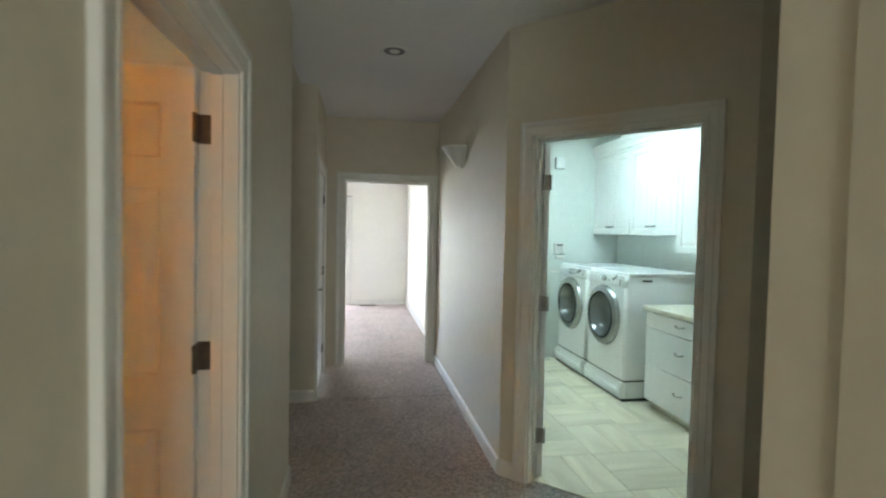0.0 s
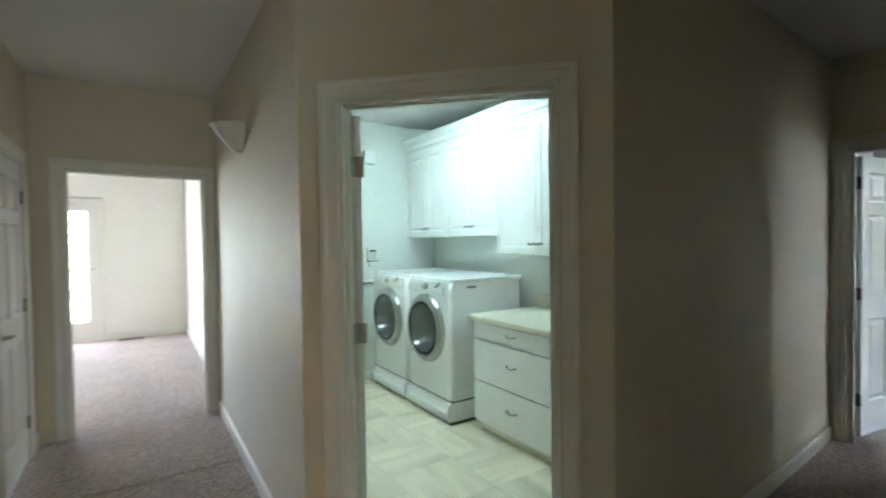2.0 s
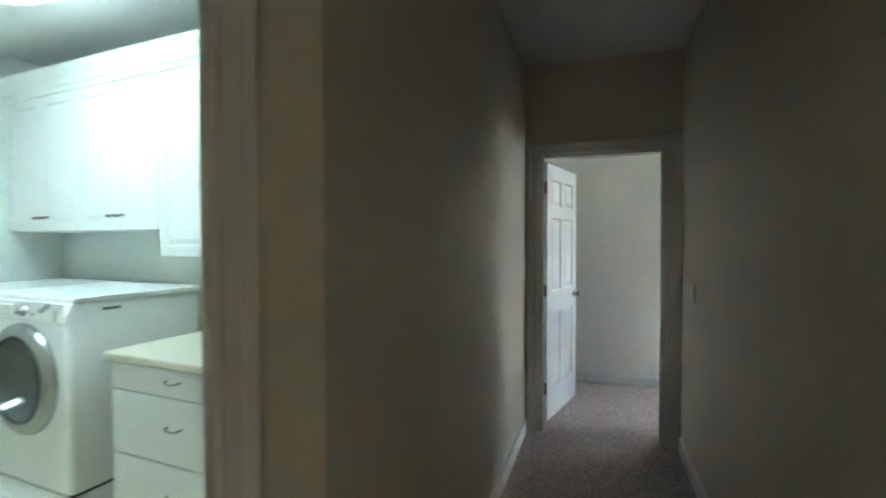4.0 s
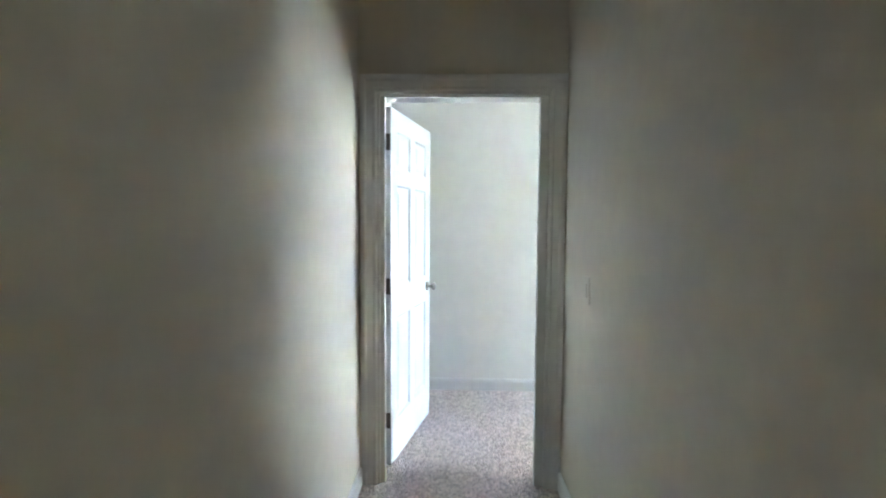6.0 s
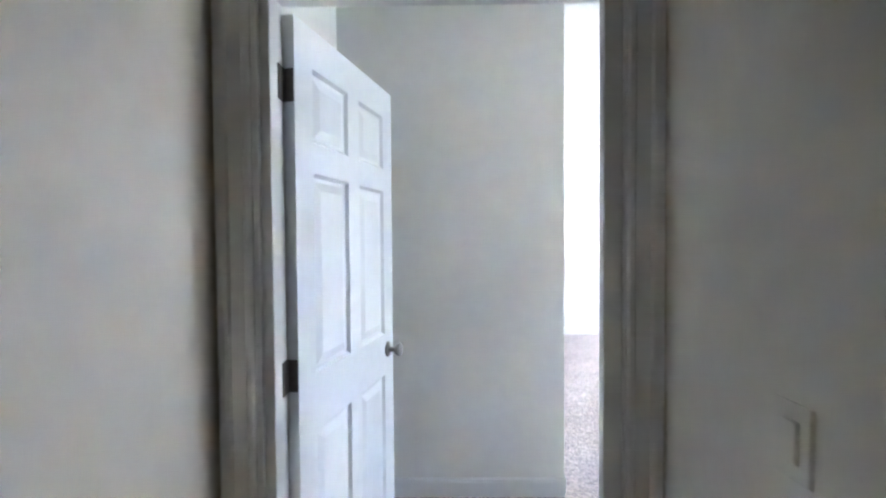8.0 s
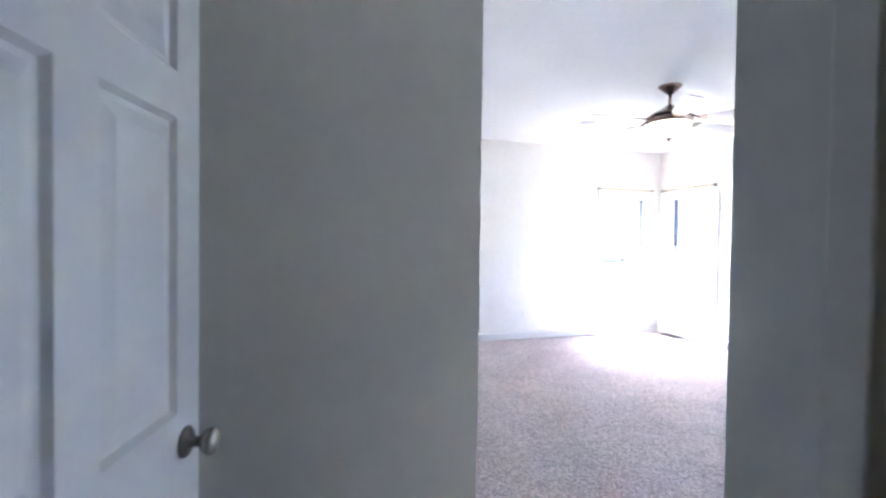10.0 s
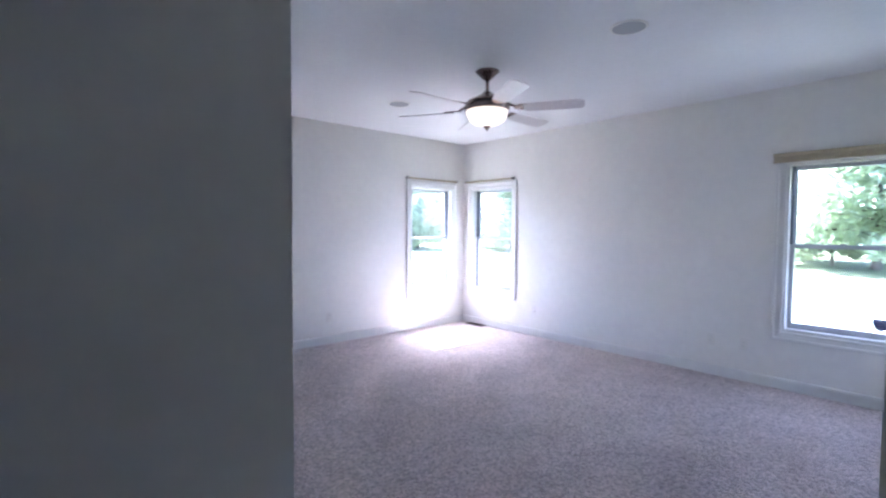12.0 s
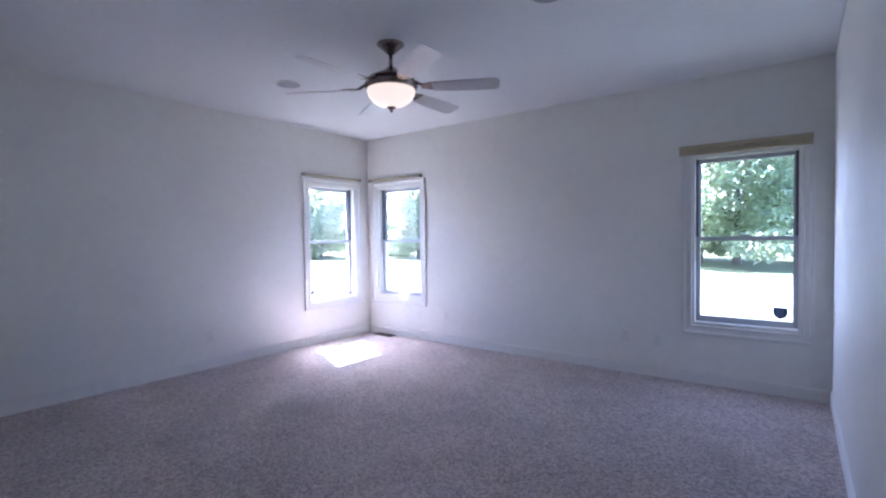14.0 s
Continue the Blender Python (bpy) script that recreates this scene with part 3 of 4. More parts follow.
for k in range(14):
    ua, ub = -0.40 + 0.086 * k, -0.40 + 0.086 * (k + 1)
    wob = 0.004 * math.sin(2.1 * k)
    box(seam, ua, ub - 0.003, 4.788 + wob, 4.802 + wob, 0.0, 0.0035 + 0.0012 * math.sin(3.3 * k), 0.003)
setting("trim_carpet_seam", seam, CARPET, "low puckered seam across the hall carpet", FRAME_A, "carpet seam")


# ---- windows ----
def double_hung(name, m, x0, x1, z0, z1, label, wall_t=0.18):
    """A white double-hung window: lining, outer frame, two sashes with panes, lock, inside casing."""
    win = thing(name, m, label, "window", "", "structure")
    f = 0.035
    for b in ((x0, x0 + 0.014, 0.001, wall_t, z0, z1), (x1 - 0.014, x1, 0.001, wall_t, z0, z1)):
        part("side_lining", boxed(*b), TRIM, win)
    part("head_lining", boxed(x0 + 0.014, x1 - 0.014, 0.001, wall_t, z1 - 0.014, z1), TRIM, win)
    part("window_sill", boxed(x0 + 0.014, x1 - 0.014, 0.001, wall_t + 0.03, z0, z0 + 0.022, bevel=0.003), TRIM, win)
    a0, a1, b0, b1 = x0 + 0.014, x1 - 0.014, z0 + 0.022, z1 - 0.014
    zm = (b0 + b1) / 2 + 0.015
    for nm, za, zb, y in (("lower_sash", b0, zm + 0.018, 0.075), ("upper_sash", zm - 0.018, b1, 0.112)):
        bm = bmesh.new()
        box(bm, a0, a0 + f, y, y + 0.034, za, zb, 0.003)
        box(bm, a1 - f, a1, y, y + 0.034, za, zb, 0.003)
        box(bm, a0 + f, a1 - f, y, y + 0.034, zb - 0.036, zb, 0.003)
        box(bm, a0 + f, a1 - f, y, y + 0.034, za, za + (0.05 if nm[0] == "l" else 0.036), 0.003)
        sash = part(nm, bm, VINYL, win)
        pane = part("pane", boxed(a0 + f - 0.004, a1 - f + 0.004, y + 0.015, y + 0.019, za + 0.032, zb - 0.032), WINDOW_GLASS, sash)
        pane.visible_shadow = False
    # tracks coloured dark for the shadow in the deep upper frame
    for xa in (a0 + 0.001, a1 - 0.019):
        part("jamb_track", boxed(xa, xa + 0.018, 0.066, 0.111, zm + 0.019, b1 - 0.001, bevel=0.002), DARK_GREY, win, "sash track with its shade in the colour")
    part("sash_lock", boxed((x0 + x1) / 2 - 0.03, (x0 + x1) / 2 + 0.03, 0.070, 0.100, zm + 0.018, zm + 0.030, bevel=0.003), NICKEL, win)
    casing(Matrix(), x0, x1, z1, -1, win, True, z0)
    return win


double_hung("window_1", along((10.26, 1.19), (10.26, -3.467)), 3.635, 4.405, 0.53, 2.02, "white double-hung corner window with a lawn view")
double_hung("window_2", along((10.44, -3.467), (4.985, -3.467)), 0.38, 1.15, 0.53, 2.02, "white double-hung corner window facing the trees")
double_hung("window_3", along((10.44, -3.467), (4.985, -3.467)), 4.33, 5.105, 0.53, 2.03, "white double-hung window facing a large tree")

# patio door of the far room
patio = thing("window_4", along(A(-3.2, 10.2), A(1.015, 10.2)), "white framed glazed patio door with wide stiles", "patio door", "", "structure")
for xa, xb, y in ((1.15, 2.06, 0.06), (2.02, 2.93, 0.02)):
    bm = bmesh.new()
    box(bm, xa, xa + 0.13, y, y + 0.035, 0.02, 2.06, 0.004)
    box(bm, xb - 0.13, xb, y, y + 0.035, 0.02, 2.06, 0.004)
    box(bm, xa + 0.13, xb - 0.13, y, y + 0.035, 1.96, 2.06, 0.004)
    box(bm, xa + 0.13, xb - 0.13, y, y + 0.035, 0.02, 0.31, 0.004)
    sash = part("sliding_sash", bm, TRIM, patio)
    pane = part("pane", boxed(xa + 0.125, xb - 0.125, y + 0.015, y + 0.020, 0.305, 1.965), WINDOW_GLASS, sash)
    pane.visible_shadow = False
part("door_lever", tube(bmesh.new(), [(2.87, 0.018, 1.10), (2.87, -0.030, 1.10), (2.81, -0.034, 1.10), (2.77, -0.030, 1.098)], 0.009), NICKEL, patio, "brushed nickel lever handle", smooth=True)
casing(Matrix(), 1.15, 2.93, 2.06, -1, patio)

# lamps standing in for skylight at the windows, and a fill for the entry
SKY = (0.71, 0.81, 1.0)
window_light("window_light_east", look((10.245, -2.83, 1.28), (0, -2.83, -1.2)), 0.70, 1.40, 0.19, SKY)
window_light("window_light_south", look((9.675, -3.452, 1.28), (9.675, 0, 0.4)), 0.70, 1.40, 0.19, SKY)
window_light("window_light_large", look((5.722, -3.452, 1.28), (5.722, 0, 0.4)), 0.70, 1.40, 0.36, SKY)
pa = FRAME_A @ Vector((-1.16, 10.19, 1.05))
pb = FRAME_A @ Vector((-1.16, 6.0, 0.9))
window_light("window_light_patio", look(pa, pb), 1.7, 1.95, 0.90, (1.0, 0.95, 0.94))
# fill lamp added behind the entry, for light reaching the hall from there
pa = FRAME_A @ Vector((0.05, -1.62, 1.1))
pb = FRAME_A @ Vector((0.05, 3.0, 1.2))
window_light("entry_fill", look(pa, pb), 0.9, 2.1, 0.26, (0.98, 1.0, 0.87))


# ---- laundry ----
def shape(w, d, r, n=6):
    """Plan of a rounded rectangle centred on the origin."""
    pts = []
    for cx, cy, a0 in ((w / 2 - r, d / 2 - r, 0), (-w / 2 + r, d / 2 - r, 90), (-w / 2 + r, -d / 2 + r, 180), (w / 2 - r, -d / 2 + r, 270)):
        for k in range(n + 1):
            a = radians(a0 + 90 * k / n)
            pts.append((cx + r * math.cos(a), cy + r * math.sin(a)))
    return pts


def loft(bm, rings, cap=True):
    """Skins a stack of equal rings of points."""
    made = [[bm.verts.new(p) for p in ring] for ring in rings]
    for a, b in zip(made, made[1:]):
        for k in range(len(a)):
            j = (k + 1) % len(a)
            bm.faces.new((a[k], a[j], b[j], b[k]))
    if cap:
        bm.faces.new(made[0][::-1])
        bm.faces.new(made[-1])
    bmesh.ops.recalc_face_normals(bm, faces=bm.faces)
    return bm


def ceiling_light(u, v):
    """Puffy square fluorescent fixture: base pan and pillow diffuser."""
    p = A(u, v)
    t = thing("ceiling_light", pose(p[0], p[1], H, 0, 0, -TILT), "glowing white pillow-shaped square fluorescent ceiling light", "ceiling light")
    part("base_pan", boxed(-0.30, 0.30, -0.30, 0.30, -0.025, -0.002, bevel=0.004), APPLIANCE, t)
    rings = []
    # unlit band added round the pillow to cut light towards the cabinets
    frame_rings = [[(x * f, y * f, z) for x, y in shape(0.70, 0.70, 0.22, 10)] for f, z in ((0.98, -0.010), (1.005, -0.018), (1.010, -0.030), (1.000, -0.040), (0.97, -0.040))]
    part("frame", loft(bmesh.new(), frame_rings, cap=False), APPLIANCE, t, "white band added to cut the side light", smooth=True)
    for f, z in ((0.985, -0.036), (1.005, -0.050), (0.985, -0.076), (0.90, -0.100), (0.70, -0.118), (0.40, -0.128)):
        rings.append([(x * f, y * f, z) for x, y in shape(0.70, 0.70, 0.22, 10)])
    part("diffuser", loft(bmesh.new(), rings), LAUNDRY_GLOW, t, "glowing white acrylic diffuser", smooth=True)


ceiling_light(1.98, 4.52)


def front_loader(name, v0, label):
    """A front-loading machine on a drawer pedestal; its front faces local -x."""
    w, depth, ped, top = 0.70, 0.74, 0.185, 1.160
    t = thing(name, FRAME_A @ pose(2.28, v0, 0), label, "washing machine" if name == "washer" else "dryer", "laundry pair")
    # pedestal with a scooped drawer front
    base = part("pedestal", boxed(0.035, depth, 0.006, w - 0.006, 0.028, ped, bevel=0.008), APPLIANCE, t)
    rings = []
    for y in (0.012, 0.05, 0.09, w - 0.09, w - 0.05, w - 0.012):
        scoop = 0.0 if y in (0.012, w - 0.012) else (0.5 if y in (0.05, w - 0.05) else 1.0)
        rings.append([(0.05, y, 0.034), (-0.022, y, 0.034), (-0.034, y, 0.058), (-0.034, y, ped - 0.082), (-0.032 + 0.020 * scoop, y, ped - 0.050 - 0.018 * scoop), (-0.026 + 0.034 * scoop, y, ped - 0.020 - 0.012 * scoop), (0.012, y, ped - 0.004), (0.05, y, ped - 0.004)])
    part("drawer_front", loft(bmesh.new(), rings), APPLIANCE, base)
    part("plinth", boxed(-0.004, depth - 0.03, 0.008, w - 0.008, 0.0, 0.032), DARK, t)
    # black strip: side seam plus the shadow line under the cabinet front
    part("seam", boxed(0.008, depth - 0.02, 0.007, w - 0.007, ped - 0.003, ped + 0.014), DARK, t)
    # cabinet: rounded front corners
    plan = []
    for x, y in shape(depth, w - 0.008, 0.030, 5):
        plan.append((x + depth / 2, y + w / 2))
    rings = [[(x, y, z) for x, y in plan] for z in (ped + 0.013, 1.130)]
    shell = loft(bmesh.new(), rings)
    shell.faces.ensure_lookup_table()
    front = [f for f in shell.faces if len(f.verts) == 4 and all(abs(q.co.x) < 1e-5 for q in f.verts)]
    bmesh.ops.delete(shell, geom=front, context="FACES_ONLY")
    # front plate with a round hole for the door
    y0, y1, z0, z1, yc, zc, n = 0.034, w - 0.034, ped + 0.013, 1.130, w / 2 + 0.02, 0.735, 56
    inner, outer = [], []
    for k in range(n):
        dy, dz = math.cos(2 * math.pi * k / n), math.sin(2 * math.pi * k / n)
        reach = min(((y1 if dy > 0 else y0) - yc) / dy if abs(dy) > 1e-6 else 9, ((z1 if dz > 0 else z0) - zc) / dz if abs(dz) > 1e-6 else 9)
        inner.append(shell.verts.new((0, yc + 0.262 * dy, zc + 0.262 * dz)))
        outer.append(shell.verts.new((0, yc + reach * dy, zc + reach * dz)))
    for k in range(n):
        j = (k + 1) % n
        shell.faces.new((inner[k], outer[k], outer[j], inner[j]))
    for cy, cz in ((y0, z0), (y0, z1), (y1, z0), (y1, z1)):
        a = sorted(outer, key=lambda q: abs(q.co.y - cy) + (9 if abs(q.co.z - cz) > 1e-5 else 0))[0]
        b = sorted(outer, key=lambda q: abs(q.co.z - cz) + (9 if abs(q.co.y - cy) > 1e-5 else 0))[0]
        if a is not b:
            shell.faces.new((a, b, shell.verts.new((0, cy, cz))))
    bmesh.ops.recalc_face_normals(shell, faces=shell.faces)
    body = part("cabinet", shell, APPLIANCE, t)
    for p in body.data.polygons:
        p.use_smooth = len(p.vertices) == 4 and abs(p.normal.x) < 0.999
    # sloped control fascia and lid
    bm = bmesh.new()
    prof = [(0.0, 1.030), (-0.004, 1.040), (-0.001, 1.075), (0.022, 1.128), (0.040, 1.136), (0.09, 1.136), (0.09, 1.030)]
    loft(bm, [[(x, y, z) for x, z in prof] for y in (0.008, w - 0.008)])
    fascia = part("control_fascia", bm, APPLIANCE, t)
    lid = boxed(0.030, depth, 0.0, w, 1.128, top, bevel=0.012, segments=3)
    part("top_panel", lid, APPLIANCE, t)
    yk = w * 0.52
    part("selector_knob", turned(((0, 0), (0.030, 0), (0.031, 0.006), (0.024, 0.010), (0.021, 0.026), (0.017, 0.030), (0, 0.031)), 24, pose(0.002, yk, 1.083, 0, -64, 0)), CHROME, fascia, "silver rotary selector knob", smooth=True)
    part("display", boxed(-0.052, 0.052, -0.004, 0.004, -0.017, 0.017, bevel=0.003), SMOKED, fascia, "dark display window", m=pose(0.004, 0.20, 1.098, 0, 26, 90))
    for k in range(4):
        part("button", boxed(-0.013, 0.013, -0.004, 0.003, -0.004, 0.004, bevel=0.002), CHROME, fascia, "", m=pose(-0.003, 0.10, 1.092 - 0.014 * k, 0, 24, 90))
    for k, dy in ((0, 0.075), (1, -0.072)):
        part("button", turned(((0, 0), (0.010, 0), (0.009, 0.005), (0, 0.006)), 12, pose(0.001, yk + dy, 1.070, 0, -70, 0)), CHROME, fascia)
    part("detergent_drawer", boxed(-0.006, 0.006, w - 0.23, w - 0.03, 1.052, 1.112, bevel=0.004), APPLIANCE, fascia)
    # porthole door: silver rim, dark glass bowl, hinge, handle recess
    rot = pose(0, w / 2 + 0.02, 0.735, 0, -90, 0)
    rim = turned(((0.285, -0.004), (0.287, 0.010), (0.278, 0.030), (0.260, 0.044), (0.236, 0.050), (0.218, 0.046), (0.212, 0.030)), 56, rot)
    door = part("porthole_door", rim, CHROME, t, "round silver-rimmed porthole door", smooth=True)
    bowl = turned(((0.214, 0.048), (0.207, 0.030), (0.199, 0.010), (0.190, -0.015), (0.176, -0.050), (0.155, -0.080), (0.12, -0.105), (0.06, -0.118), (0, -0.120)), 48, rot)
    part("porthole_glass", bowl, PORTHOLE, door, "grey tinted glass bowl", smooth=True)
    part("inner_ring", turned(((0.222, 0.047), (0.219, 0.053), (0.211, 0.053), (0.207, 0.044)), 48, rot), SMOKED, door, "", smooth=True)
    for dz in (-0.10, 0.10):
        part("hinge_screw", turned(((0, 0), (0.008, 0), (0.006, 0.004), (0, 0.005)), 10, pose(-0.022, w / 2 - 0.245, 0.735 + dz * 0.5, 0, -90, 0)), DARK, door)
    part("door_pull", boxed(-0.046, -0.030, w / 2 + 0.02 + 0.205, w / 2 + 0.02 + 0.245, 0.67, 0.80, bevel=0.006), DARK, door, "dark recessed door pull")
    # badge on the side panel
    part("badge", boxed(0.16, 0.25, -0.0015, 0.006, 1.086, 1.098, bevel=0.0008), SMOKED, t, "small dark side badge")
    return t


front_loader("washer", 4.41, "white front-loading washer on a white drawer pedestal")
front_loader("dryer", 5.135, "white front-loading dryer beside the back wall")


def bar_pull(bm, y, z, x, half=0.045, thick=0.004):
    """Small arched wire pull in front of the face x."""
    pts = [(x, y - half, z), (x - 0.018, y - half + 0.004, z - 0.002), (x - 0.024, y - half * 0.5, z - 0.008), (x - 0.025, y, z - 0.010), (x - 0.024, y + half * 0.5, z - 0.008), (x - 0.018, y + half - 0.004, z - 0.002), (x, y + half, z)]
    return tube(bm, pts, thick, 8)


def drawer_unit(v0, v1):
    """Base cabinet with three slab drawers and a recessed toe kick; fronts face local -x."""
    w = v1 - v0
    t = thing("drawer_cabinet", FRAME_A @ pose(2.385, v0, 0), "white three-drawer base cabinet with small arched pulls", "cabinet")
    part("carcass", boxed(0.020, 0.69, 0, w, 0.095, 0.858), CABINET, t)
    part("toe_kick", boxed(0.075, 0.60, 0.0, w, 0.0, 0.095), COUNTER, t, "tan laminate toe kick")
    for z0, z1, zh in ((0.100, 0.405, 0.27), (0.414, 0.717, 0.585), (0.726, 0.850, 0.800)):
        dr = part("drawer_front", boxed(0.0, 0.019, 0.004, w - 0.004, z0, z1, bevel=0.005, segments=2), CABINET, t)
        part("pull", bar_pull(bmesh.new(), w / 2, zh, 0.001), NICKEL, dr, "arched nickel wire pull", smooth=True)


drawer_unit(3.385, 4.262)
top = thing("worktop", FRAME_A @ pose(2.362, 3.37, 0.860), "cream laminate worktop with a low backsplash", "worktop")
bm = bmesh.new()
prof = [(0.0, 0.006), (0.004, 0.0), (0.715, 0.0), (0.715, 0.040), (0.010, 0.040), (0.002, 0.036), (0.0, 0.030)]
loft(bm, [[(x, y, z) for x, z in prof] for y in (0.0, 0.915)])
part("slab", bm, COUNTER, top)
part("backsplash", boxed(0.690, 0.714, 0.0, 0.915, 0.041, 0.145, bevel=0.003), COUNTER, top)


def wall_cabinet(v0, v1, z0, z1, label, pulls_low=0.094):
    """Upper cabinet with two raised-panel doors and a pair of small pulls."""
    w = v1 - v0
    t = thing("wall_cabinet", FRAME_A @ pose(2.75, v0, z0), label, "cabinet", "laundry wall cabinets")
    h = z1 - z0
    part("carcass", boxed(0.021, 0.328, 0.001, w - 0.001, 0.0, h), CABINET, t)
    for k in (0, 1):
        y0, y1 = (0.003, w / 2 - 0.0015) if k == 0 else (w / 2 + 0.0015, w - 0.003)
        bm = bmesh.new()
        loops = []
        for ins, x in ((0.0, 0.020), (0.0, 0.003), (0.003, 0.0), (0.060, 0.0), (0.066, 0.007), (0.074, 0.007), (0.100, 0.002)):
            loops.append([(x, y0 + ins, 0.003 + ins), (x, y1 - ins, 0.003 + ins), (x, y1 - ins, h - 0.003 - ins), (x, y0 + ins, h - 0.003 - ins)])
        loft(bm, loops)
        d = part("cabinet_door", bm, CABINET, t)
        yk = y1 - 0.035 if k == 0 else y0 + 0.035
        part("knob", bar_pull(bmesh.new(), yk, pulls_low, 0.001, 0.032, 0.006), DARK_GREY, d, "small dark metal pull", smooth=True)


wall_cabinet(5.166, 5.935, 1.50, 2.395, "white raised-panel wall cabinet next to the back wall")
wall_cabinet(4.412, 5.164, 1.50, 2.395, "white raised-panel wall cabinet over the washer")
wall_cabinet(3.50, 4.410, 1.345, 2.395, "taller white raised-panel wall cabinet over the worktop")
crown = thing("crown_moulding", FRAME_A @ pose(2.75, 3.50, 2.396), "white stepped crown moulding along the cabinet tops", "moulding")
prof = [(0.02, 0.0), (-0.004, 0.0), (-0.006, 0.025), (-0.018, 0.040), (-0.022, 0.075), (-0.045, 0.115), (-0.050, 0.150), (0.02, 0.150)]
part("moulding", loft(bmesh.new(), [[(x, y, z) for x, z in prof] for y in (0.0, 2.445)]), CABINET, crown)

chime = thing("door_chime", FRAME_A @ pose(2.29, 5.949, 2.275), "white plastic door chime box on the wall", "door chime")
part("cover", boxed(-0.055, 0.055, -0.045, 0, 0, 0.135, bevel=0.006, segments=2), APPLIANCE, chime)
part("bracket", boxed(-0.05, 0.05, -0.004, -0.001, 0.005, 0.13), TRIM, chime)
panel = thing("alarm_keypad", FRAME_A @ pose(2.315, 5.949, 1.22), "white alarm keypad with a dark display and lower lid", "keypad")
part("housing", boxed(-0.062, 0.062, -0.028, 0, 0.045, 0.165, bevel=0.005, segments=2), PLATE, panel)
part("display", boxed(-0.040, 0.040, -0.030, -0.027, 0.138, 0.156), SMOKED, panel, "dark display strip")
for r in range(3):
    for c in range(3):
        part("key", boxed(-0.036 + 0.026 * c, -0.016 + 0.026 * c, -0.0305, -0.027, 0.062 + 0.024 * r, 0.078 + 0.024 * r, bevel=0.001), VINYL, panel)
part("lid", boxed(-0.075, 0.062, -0.040, 0, 0.034, 0.042, bevel=0.002), CHROME, panel)
part("lower_box", boxed(-0.040, 0.062, -0.022, 0, -0.02, 0.030, bevel=0.004), PLATE, panel)
rail = thing("wall_shelf", FRAME_A @ pose(2.27, 5.949, 1.04), "slim white metal shelf beside the dryer", "shelf")
part("board", boxed(-0.06, 0.06, -0.05, 0, 0, 0.006, bevel=0.001), APPLIANCE, rail)
part("back_lip", boxed(-0.06, 0.06, -0.004, 0, 0.006, 0.03), PLATE, rail)

# ---- bathroom lamp ----
bath = thing("vanity_lamp", FRAME_A @ pose(-1.45, 0.401, 2.05), "warm glowing globe lamp on the bathroom wall", "wall lamp")
part("backplate", turned(((0, 0), (0.07, 0), (0.065, 0.02), (0, 0.022)), 24, pose(0, 0, 0, -90)), NICKEL, bath)
part("arm", tube(bmesh.new(), [(0, 0.02, 0), (0, 0.10, -0.01), (0, 0.13, 0.03)], 0.009), NICKEL, bath)
part("globe", turned([(0.10 * math.sin(math.pi * k / 12), 0.12 - 0.10 * math.cos(math.pi * k / 12)) for k in range(13)], 24, pose(0, 0.13, 0.0)), BATH_GLOW, bath, "glowing amber glass globe", smooth=True)

# ---- hall ----
def sconce(u, v, z):
    """Half-round plaster uplight: flared bowl, flat back, rolled lip, pointed foot."""
    t = thing("wall_sconce", FRAME_A @ pose(u, v, z, 0, 0, 90), "white plaster half-bowl wall sconce, unlit", "wall lamp")
    bm = bmesh.new()
    rings = []
    for r, d, zz in ((0.020, 0.020, 0.0), (0.045, 0.055, 0.010), (0.080, 0.095, 0.045), (0.110, 0.135, 0.095), (0.135, 0.170, 0.140), (0.150, 0.190, 0.165), (0.142, 0.182, 0.170), (0.128, 0.165, 0.160), (0.09, 0.11, 0.10)):
        rings.append([(r * math.cos(math.pi * k / 20), d * math.sin(math.pi * k / 20) + 0.001, zz) for k in range(21)])
    loft(bm, rings)
    part("bowl", bm, PLASTER, t, smooth=False)
    part("mount", boxed(-0.05, 0.05, 0.0, 0.02, 0.05, 0.16), PLASTER, t)


sconce(0.816, 4.60, 2.05)


def downlight(x, y):
    t = thing("recessed_downlight", pose(x, y, H), "white trimmed recessed ceiling downlight, switched off", "ceiling light")
    part("trim_ring", turned(((0.072, 0.001), (0.074, -0.004), (0.088, -0.005), (0.096, -0.001), (0.096, 0.001)), 40), APPLIANCE, t, smooth=True)
    part("baffle", turned(((0.075, -0.003), (0.066, -0.0015), (0.055, -0.001), (0, -0.0008)), 40), DARK_GREY, t, "dark stepped baffle", smooth=True)
    part("bulb", turned(((0.036, -0.002), (0.032, -0.006), (0.02, -0.010), (0, -0.012)), 28), PLASTER, t, "white frosted bulb face", smooth=True)


downlight(0.435, 3.862)


def wall_plate(name, m, label, kind):
    """Switch or socket plate on the plane y = 0 of m, proud towards -y."""
    t = thing(name, m, label, "light switch" if kind == "switch" else "socket", "" if kind == "switch" else "wall sockets")
    face = SWITCH if kind == "switch" else PLATE
    part("cover_plate", boxed(-0.036, 0.036, -0.006, -0.0005, -0.058, 0.058, bevel=0.003, segments=2), face, t)
    if kind == "switch":
        part("rocker", boxed(-0.016, 0.016, -0.011, -0.005, -0.033, 0.033, bevel=0.003), SWITCH, t)
    else:
        for dz in (-0.021, 0.021):
            r = part("receptacle", boxed(-0.016, 0.016, -0.009, -0.005, dz - 0.014, dz + 0.014, bevel=0.003), PLATE, t)
            for dx in (-0.006, 0.006):
                part("slot", boxed(dx - 0.001, dx + 0.001, -0.0095, -0.0085, dz - 0.004, dz + 0.006), DARK, r)


